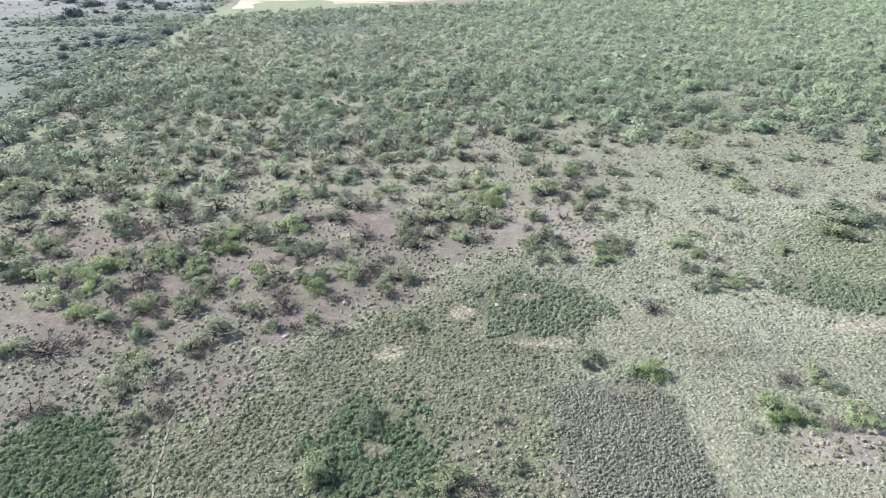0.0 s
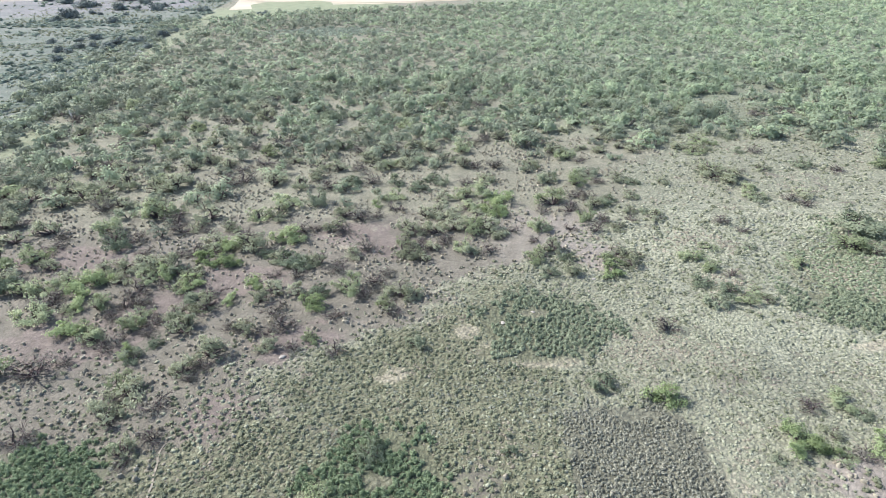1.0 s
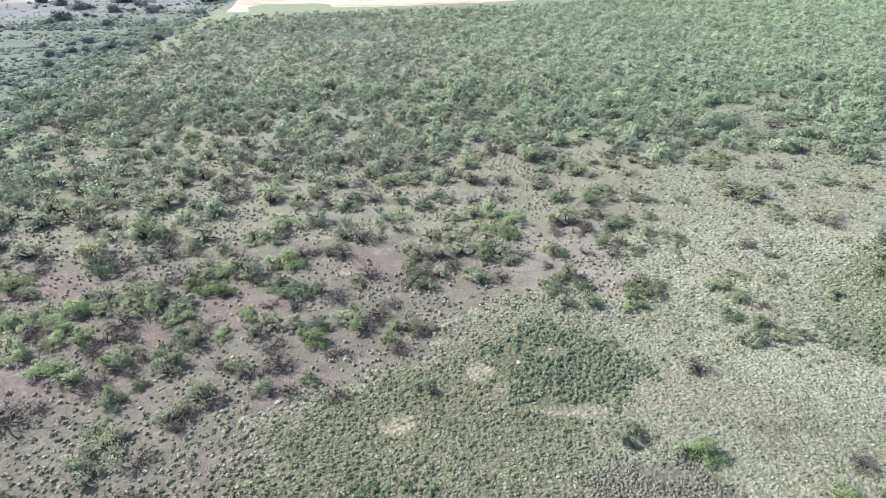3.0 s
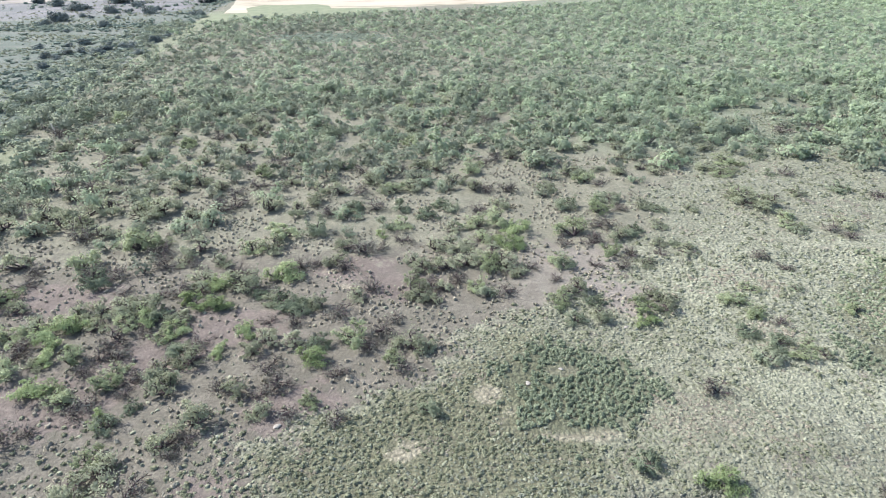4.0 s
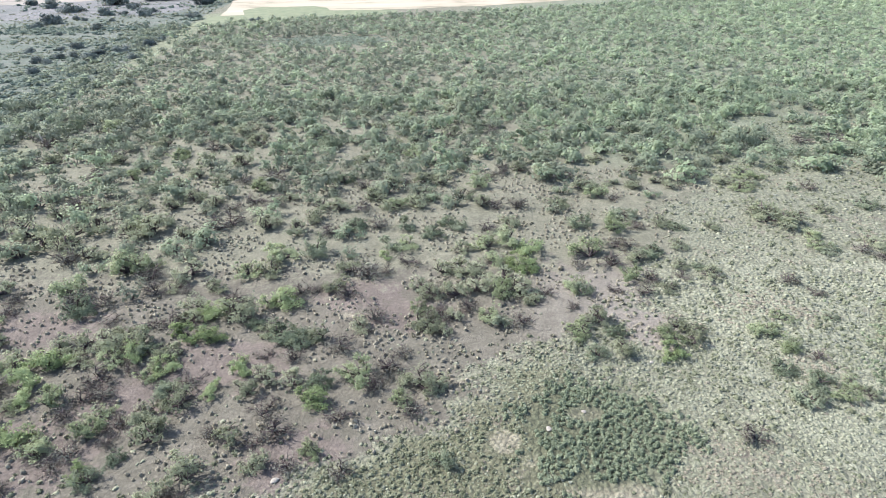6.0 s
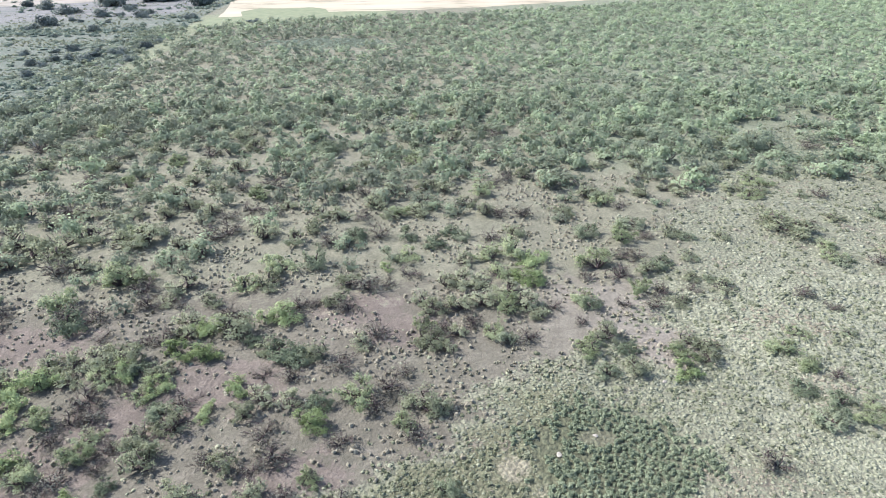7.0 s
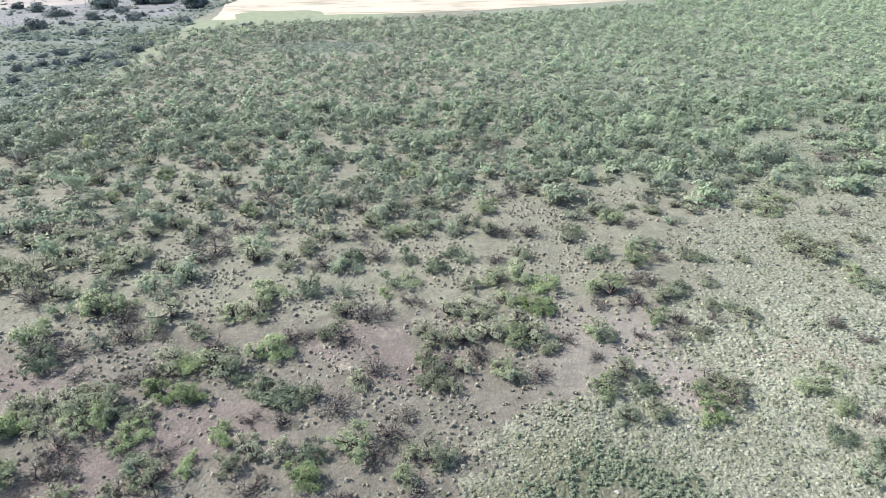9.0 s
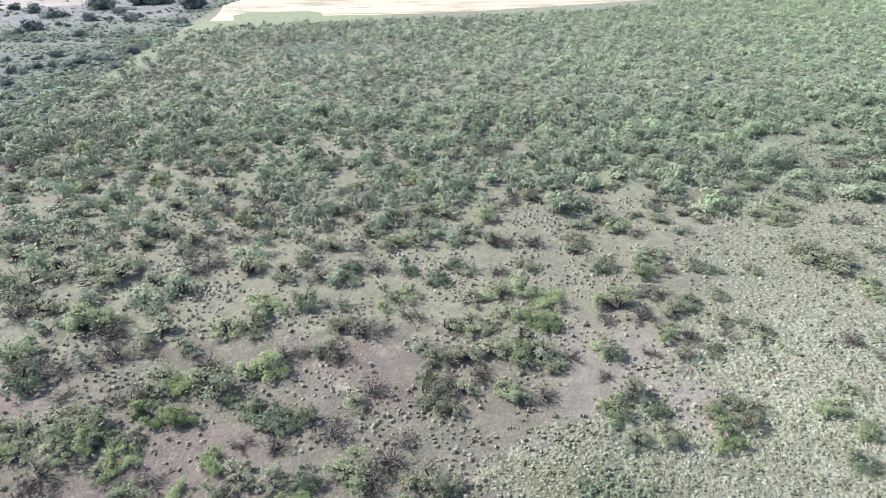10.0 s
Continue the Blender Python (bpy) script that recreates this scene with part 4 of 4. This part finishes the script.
# the brushwood that closes the distance
x, y = jittered(-110, 290, 60, 350, 2.6)
keep = in_view(x, y) & (rng.uniform(0, 1, len(x)) < wood_share(x, y) * 0.95) & (np.hypot(x + 71, y - 121.5) > 3.2)
x, y = x[keep], y[keep]
keep = clear_of_shrubs(x, y, 0.75)
x, y = x[keep], y[keep]
# tone rises to the right: brighter brush there, plus some haze paleness
tone = np.clip(patchy(x, y, 0.035, 3) * 0.6 + rng.normal(0.16, 0.24, len(x)) - 0.03 + x / 300, 0, 1)
size = 2.5 + 2.7 * rng.uniform(0, 1, len(x)) ** 1.3
close, near = y < 96, (y >= 96) & (y < 150)
far_off = y >= 150
strew("brushwood", [far_shrub(10 + k, 20, 26, 0.033, 4, 3, 0.026) for k in range(8)], x[close], y[close], size[close], tone[close], [BARK, HAZED_WOOD_LEAF], "grey-green mesquite brush at the edge of open soil", "brush")
strew("brushwood", [far_shrub(k, 16, 16, 0.043, 4, 2, 0.024) for k in range(10)], x[near], y[near], size[near], tone[near], [TWIG_BARK, HAZED_WOOD_LEAF], "grey-green mesquite brush closing over dry soil", "brush")
strew("brushwood", [far_shrub(20 + k, 12, 6, 0.072, 3, 2, 0.018) for k in range(10)], x[far_off], y[far_off], size[far_off], tone[far_off], [TWIG_BARK, HAZED_WOOD_LEAF], "green brush reaching to the far field, haze in its leaf colour", "brush", 0.88)

# cactus and grass over the open bed
CLUMPS = [clump(k, 2 + k % 3) for k in range(8)]
TUFTS = [tuft(40 + k, 12, 0.42, 0.15) for k in range(8)]
DOMES = [tuft(50 + k, 9, 0.5, 0.13) for k in range(8)]
x, y = jittered(-30, 78, 26, 72, 0.325)
more_x, more_y = jittered(-10, 100, 72, 125, 0.64)
x, y = np.concatenate([x, more_x]), np.concatenate([y, more_y])
keep = in_view(x, y) & (rng.uniform(0, 1, len(x)) < bed_share(x, y) * (0.55 + 0.8 * patchy(x, y, 0.3, 5)) * (1 - 0.35 * smooth((y - 50) / 16)))
keep &= ((straw_share(x, y) < 0.35) | (rng.uniform(0, 1, len(x)) < 0.2)) & (thicket_share(x, y) < 0.5) & (grey_share(x, y) < 0.5)
x, y = x[keep], y[keep]
keep = clear_of_shrubs(x, y, 0.3)
x, y = x[keep], y[keep]
far = smooth((y - 40) / 60)
size = (0.18 + 0.31 * rng.uniform(0, 1, len(x)) ** 2.0) * (1 + 0.35 * far + 0.32 * smooth((y - 50) / 16))
tone = np.clip(patchy(x, y, 0.1, 8) * 0.9 + patchy(x, y, 0.5, 9) * 0.45 - 0.28 - 0.4 * smooth((8 - x) / 24) - 0.22 * smooth((20 - x) / 14) * smooth((68 - y) / 10) + 0.1 * pale_share(x, y) - 0.14 * smooth((58 - y) / 10) * smooth((x - 10) / 8) + 0.18 * smooth((y - 62) / 20) + rng.normal(0.07, 0.13, len(x)), 0, 1)
cactus = rng.uniform(0, 1, len(x)) < patchy(x, y, 0.15, 12) * 1.5 - 0.35
hue = patchy(x, y, 0.16, 41) + 0.35 * (patchy(x, y, 0.7, 43) - 0.5) + rng.normal(0, 0.07, len(x))
bluish, strawy = ~cactus & (hue > 0.6), ~cactus & (hue < 0.38)
olive = ~cactus & ~bluish & ~strawy
strew("prickly_pear_bed", CLUMPS, x[cactus], y[cactus], size[cactus] * 1.1, tone[cactus], [PAD], "bed of pale grey-green prickly pear clumps", "cactus", 0.6)
strew("low_scrub", TUFTS, x[olive], y[olive], size[olive], tone[olive], [TUFT], "olive low scrub and grass tufts among cactus", "scrub", 0.58)
strew("low_scrub", TUFTS, x[bluish], y[bluish], size[bluish], tone[bluish], [SAGE], "blue-grey low scrub in patches among cactus", "scrub", 0.58)
strew("dry_grass", TUFTS, x[strawy], y[strawy], size[strawy], tone[strawy] * 0.75, [DRY], "straw-coloured dry grass in patches among scrub", "grass", 0.5)

# larger dark tufts dotted over the paler part of the bed
x, y = jittered(2, 80, 50, 108, 1.25)
keep = in_view(x, y) & (rng.uniform(0, 1, len(x)) < 0.65 * bed_share(x, y) * (patchy(x, y, 0.22, 51) * 1.6 - 0.35)) & (thicket_share(x, y) < 0.4)
x, y = x[keep], y[keep]
keep = clear_of_shrubs(x, y, 0.4)
x, y = x[keep], y[keep]
strew("low_scrub", TUFTS, x, y, rng.uniform(0.45, 0.9, len(x)), rng.uniform(0.15, 0.6, len(x)), [TUFT], "dark olive tufts dotted over pale dry grass", "scrub", 0.7)

# close olive growth over the nearest ground
x, y = jittered(-34, 16, 26, 52, 0.42)
keep = in_view(x, y) & (rng.uniform(0, 1, len(x)) < 0.85 * moss_share(x, y) * (0.35 + patchy(x, y, 0.25, 14))) & (thicket_share(x, y) < 0.5) & (grey_share(x, y) < 0.5) & (straw_share(x, y) < 0.4)
x, y = x[keep], y[keep]
keep = clear_of_shrubs(x, y, 0.3)
x, y = x[keep], y[keep]
strew("low_scrub", TUFTS, x, y, rng.uniform(0.25, 0.62, len(x)), np.clip(patchy(x, y, 0.35, 17) * 0.7 + rng.normal(0, 0.2, len(x)), 0, 1), [TUFT], "close olive scrub between cactus clumps", "scrub", 0.8)

# thinner growth under the start of the flight
x, y = jittered(-28, 30, 2, 25, 0.8)
keep = rng.uniform(0, 1, len(x)) < 0.4 + 0.5 * patchy(x, y, 0.3, 6)
x, y = x[keep], y[keep]
strew("low_scrub", TUFTS, x, y, rng.uniform(0.25, 0.6, len(x)), np.clip(rng.normal(0.35, 0.2, len(x)), 0, 1), [TUFT], "olive low scrub on mossy ground", "scrub", 0.75)

# tufts on the bare soil and under the brush
x, y = jittered(-75, 40, 28, 104, 0.62)
keep = in_view(x, y) & (rng.uniform(0, 1, len(x)) < (1 - bed_share(x, y)) * (patchy(x, y, 0.2, 15) * 2.7 - 0.95 + 0.75 * smooth((50 - y) / 12)))
keep &= (thicket_share(x, y) < 0.5) & (straw_share(x, y) < 0.4)
x, y = x[keep], y[keep]
keep = clear_of_shrubs(x, y, 0.33)
x, y = x[keep], y[keep]
size, tone = 0.3 + 0.38 * rng.uniform(0, 1, len(x)) ** 1.3, np.clip(rng.normal(0.42, 0.22, len(x)), 0, 1)
single = rng.permutation(np.nonzero((y > 52) & (y < 84) & (np.abs(x) < 45))[0])[:200]
rest = np.ones(len(x), bool)
rest[single] = False
pads = rest & (rng.uniform(0, 1, len(x)) < 0.18 + 0.2 * smooth((50 - y) / 8))
rest &= ~pads
strew("cactus_clumps", CLUMPS, x[pads], y[pads], size[pads], tone[pads], [PAD], "scattered prickly pear clumps on bare pinkish soil", "cactus", 0.85)
green = rest & (rng.uniform(0, 1, len(x)) < 0.6 * smooth((54 - y) / 12))
rest &= ~green
strew("low_scrub", TUFTS, x[green], y[green], size[green], tone[green] * 0.8, [TUFT], "loose olive scrub over bare pinkish soil", "scrub", 0.8)
strew("grass_tufts", DOMES, x[rest], y[rest], size[rest], tone[rest], [DRY], "scattered dry grass tufts on bare pinkish soil", "grass")
PEAR_STANDS = ((3.3, 61.6, 5.5, 2.0, 40), (14.0, 67.3, 3.6, 1.5, 22), (6.6, 86.0, 2.6, 1.4, 16), (-46.5, 79.5, 4.0, 2.2, 18), (-28.8, 83.0, 4.0, 2.4, 26), (-33.0, 69.8, 3.6, 2.0, 20), (-5.6, 64.8, 2.8, 1.6, 12))
PAD_MESHES = []
for n in range(3):
    pad = Soup()
    turned = random.Random(300 + n)
    ring = 8
    pad.v = [(math.cos(6.283 * k / ring) * 0.8 * turned.uniform(0.9, 1.1), 0, 1 + math.sin(6.283 * k / ring)) for k in range(ring)] + [(0, 0.22, 1), (0, -0.22, 1)]
    for k in range(ring):
        pad.t += [(k, (k + 1) % ring, ring), ((k + 1) % ring, k, ring + 1)]
    PAD_MESHES.append(mesh_from("pad", np.array(pad.v), np.array(pad.t), [PAD_SINGLE]))
PEARS = [(x[i], y[i], size[i], "rounded prickly pear clump on bare pinkish soil") for i in single]
# closer stands of the same plants
for cx, cy, rx, ry, many in PEAR_STANDS:
    for k in range(many):
        w, out = random.uniform(0, 6.283), math.sqrt(random.uniform(0, 1))
        PEARS.append((cx + rx * out * math.cos(w), cy + ry * out * math.sin(w), random.uniform(0.45, 0.85), "prickly pear clump in a close stand of its kind"))
for n, (px, py, wide, label) in enumerate(PEARS):
    plant = new("prickly_pear")
    plant.matrix_basis = Matrix.LocRotScale((px, py, float(height(px, py))), Euler((0, 0, n * 2.4)), (wide, wide, wide))
    tagged(plant, label, "cactus", "prickly pears on the soil")
    for k in range(5 + n % 3):
        w, out, r = 2.4 * k + random.uniform(-0.4, 0.4), random.uniform(0.1, 0.3), random.uniform(0.14, 0.2)
        ob = part("pad", PAD_MESHES[(n + k) % 3], plant)
        ob.matrix_basis = Matrix.LocRotScale((out * math.cos(w), out * math.sin(w), random.uniform(-0.03, 0.08)), Euler((random.uniform(-0.7, -0.1), 0, w + 1.571 + random.uniform(-0.6, 0.6))), (r, r, r))

# sparse tufts between the far brush
x, y = jittered(-75, 120, 100, 160, 1.9)
keep = in_view(x, y) & (rng.uniform(0, 1, len(x)) < 0.55)
x, y = x[keep], y[keep]
strew("undergrowth", [tuft(60 + k, 6, 0.4) for k in range(6)], x, y, rng.uniform(0.5, 1.0, len(x)), rng.uniform(0, 1, len(x)), [TUFT], "dry undergrowth between brush", "undergrowth")

# dark low thickets
def fill(name, cx, cy, rx, ry, turn, step, models, low, high, mat, label, squash=1.0, shape=None):
    r = max(rx, ry) * 1.3
    x, y = jittered(cx - r, cx + r, cy - r, cy + r, step)
    torn = 0.4 if shape else 0.65
    ragged = (shape(x, y) if shape else blob(x, y, cx, cy, rx, ry, turn)) + torn * ((patchy(x, y, 0.35, 21) - 0.5) * 0.9 + (patchy(x, y, 1.1, 22) - 0.5) * 0.7)
    keep = (ragged > 0.5) & (straw_share(x, y) < 0.45) & (rng.uniform(0, 1, len(x)) < 0.92)
    x, y = x[keep], y[keep]
    tone = np.clip(patchy(x, y, 0.4, 25) * 0.7 + rng.normal(0.12, 0.2, len(x)), 0, 1)
    strew(name, models, x, y, rng.uniform(low, high, len(x)), tone, [mat], label, "thicket", squash)


LEAFY = [tuft(80 + k, 36, 0.5, 0.095) for k in range(6)]
for cx, cy, rx, ry, turn in THICKETS:
    lush = cx < 0
    fill("thicket", cx, cy, rx, ry, turn, 0.31 if lush else 0.34, LEAFY, 0.32 if lush else 0.3, 0.68 if lush else 0.62, LUSH if lush else THICKET, "lush green knee-high leafy thicket" if lush else "dark green knee-high leafy thicket in dry grass")
for cx, cy, rx, ry, turn in FAR_THICKETS:
    fill("thicket", cx, cy, rx, ry, turn, 1.2, LEAFY, 1.2, 2.0, HAZED_LOW, "far low thicket among brush, haze teal in its leaf colour", 0.32)
for cx, cy, rx, ry in ((-98, 188, 13, 20), (-112, 226, 15, 9), (-99, 246, 9, 13), (-126, 204, 13, 6), (-138, 252, 16, 7), (-88, 150, 7, 16)):
    fill("low_growth", cx, cy, rx, ry, 0, 1.7, LEAFY, 1.1, 2.3, HAZED_LOW, "low growth on open plain, leaf colour paled for haze", 0.24)
fill("green_growth", 48, 57.5, 13.0, 10.5, 0, 0.42, DOMES, 0.35, 0.65, MEADOW, "broad patch of fresh green low growth", 0.6)
TWIGGY = [tuft(95 + k, 12, 0.6, 0.17) for k in range(6)]
fill("dead_scrub", 12.9, 31.8, 5.0, 7.9, 0, 0.24, TWIGGY, 0.16, 0.36, GREY_TWIGS, "close stand of grey dead-looking low scrub", 1.0, grey_blob)

# low brush over the plain beyond the track
x, y = jittered(-280, -66, 70, 380, 2.3)
keep = in_view(x, y, 25) & (rng.uniform(0, 1, len(x)) < plain_share(x, y) * np.clip(patchy(x * 0.5, y, 0.05, 31) * 3 - 1.5 + 0.8 * smooth(1 - (track_middle(y) - x) / 45), 0.06, 0.75) * (1 - 0.6 * sand_share(x, y)))
x, y = x[keep], y[keep]
strew("plain_brush", [tuft(120 + k, 16, 0.5, 0.16) for k in range(6)], x, y, rng.uniform(1.0, 3.6, len(x)), rng.uniform(0, 1, len(x)), [PLAIN_LEAF], "low grey-green brush on open plain", "brush", 0.45)


# coarse grass over the same plain
x, y = jittered(-210, -66, 90, 330, 1.5)
keep = in_view(x, y, 10) & (rng.uniform(0, 1, len(x)) < plain_share(x, y) * np.clip(patchy(x * 0.4, y, 0.09, 37) * 2.4 - 0.8, 0.05, 0.7) * (1 - 0.7 * sand_share(x, y)))
x, y = x[keep], y[keep]
strew("plain_grass", [tuft(140 + k, 5, 0.4, 0.2) for k in range(6)], x, y, rng.uniform(0.6, 1.5, len(x)), rng.uniform(0.1, 1, len(x)), [TUFT], "coarse grey-green grass on open plain", "grass", 0.6)

# a few pale stones
STONE, nodes, links, b = material("pale_stone", 0.9)
coords = nodes.new("ShaderNodeTexCoord").outputs["Object"]
links.new(ramp_node(nodes, links, noise_node(nodes, links, coords, 6.0), [(0.3, (0.16, 0.15, 0.13)), (0.7, (0.27, 0.255, 0.225))]), b.inputs["Base Color"])


def stone(seed, x, y, size):
    """A weathered boulder, half sunk in the ground."""
    bm = bmesh.new()
    bmesh.ops.create_icosphere(bm, subdivisions=3, radius=0.5)
    for v in bm.verts:
        v.co *= 1 + 0.35 * noise.noise(v.co * 2.2 + Vector((seed * 7, 0, 0))) + 0.12 * noise.noise(v.co * 6)
        v.co.z *= 0.4
    me = bpy.data.meshes.new("stone")
    bm.to_mesh(me)
    bm.free()
    me.materials.append(STONE)
    ob = new("stone", me)
    ob.matrix_basis = Matrix.LocRotScale((x, y, float(height(x, y)) + 0.08 * size), Euler((0, 0, seed)), (size, size * 0.8, size))
    tagged(ob, "pale weathered stone half sunk in dry ground", "stone", "pale stones")


stone(1, -18.4, 114.0, 1.0)
stone(2, 4.9, 104.7, 0.8)
stone(3, -17.0, 57.5, 0.5)
stone(4, 15.1, 58.6, 0.4)
stone(5, 5.0, 50.9, 0.5)
stone(6, 8.0, 52.7, 0.4)
stone(7, -14.5, 47.0, 0.6)


# a pale dead snag at the end of the track, one limb fallen beside it
DEADWOOD = bark_material("bleached_wood", (0.36, 0.34, 0.31), (0.56, 0.54, 0.5))


def dead_tree(x, y):
    thing = new("dead_tree")
    thing.matrix_basis = Matrix.Translation((x, y, float(height(x, y))))
    tagged(thing, "bleached dead tree stump with a fallen limb", "dead tree")
    limbs = (("trunk", [(0, 0, -0.1), (-0.05, 0.02, 0.7), (-0.22, 0.05, 1.5), (-0.3, 0.0, 2.0)], [0.2, 0.16, 0.12, 0.05]),
             ("branch", [(-0.06, 0.02, 0.8), (0.2, 0.1, 1.3), (0.25, 0.15, 1.8)], [0.1, 0.07, 0.03]),
             ("branch", [(0.2, 0.3, 1.1), (1.0, 0.5, 1.25), (1.9, 0.9, 1.5), (2.8, 1.1, 1.6)], [0.09, 0.08, 0.06, 0.03]),
             ("branch", [(-0.15, 0.03, 1.1), (-0.5, -0.1, 1.4), (-0.6, -0.2, 1.7)], [0.07, 0.05, 0.02]))
    for name, path, radii in limbs:
        s = Soup()
        s.tube([Vector(p) for p in path], radii, 7, 0)
        v, t, m = s.arrays()
        part(name, mesh_from(name, v, t, [DEADWOOD]), thing)


dead_tree(-71.1, 123.8)
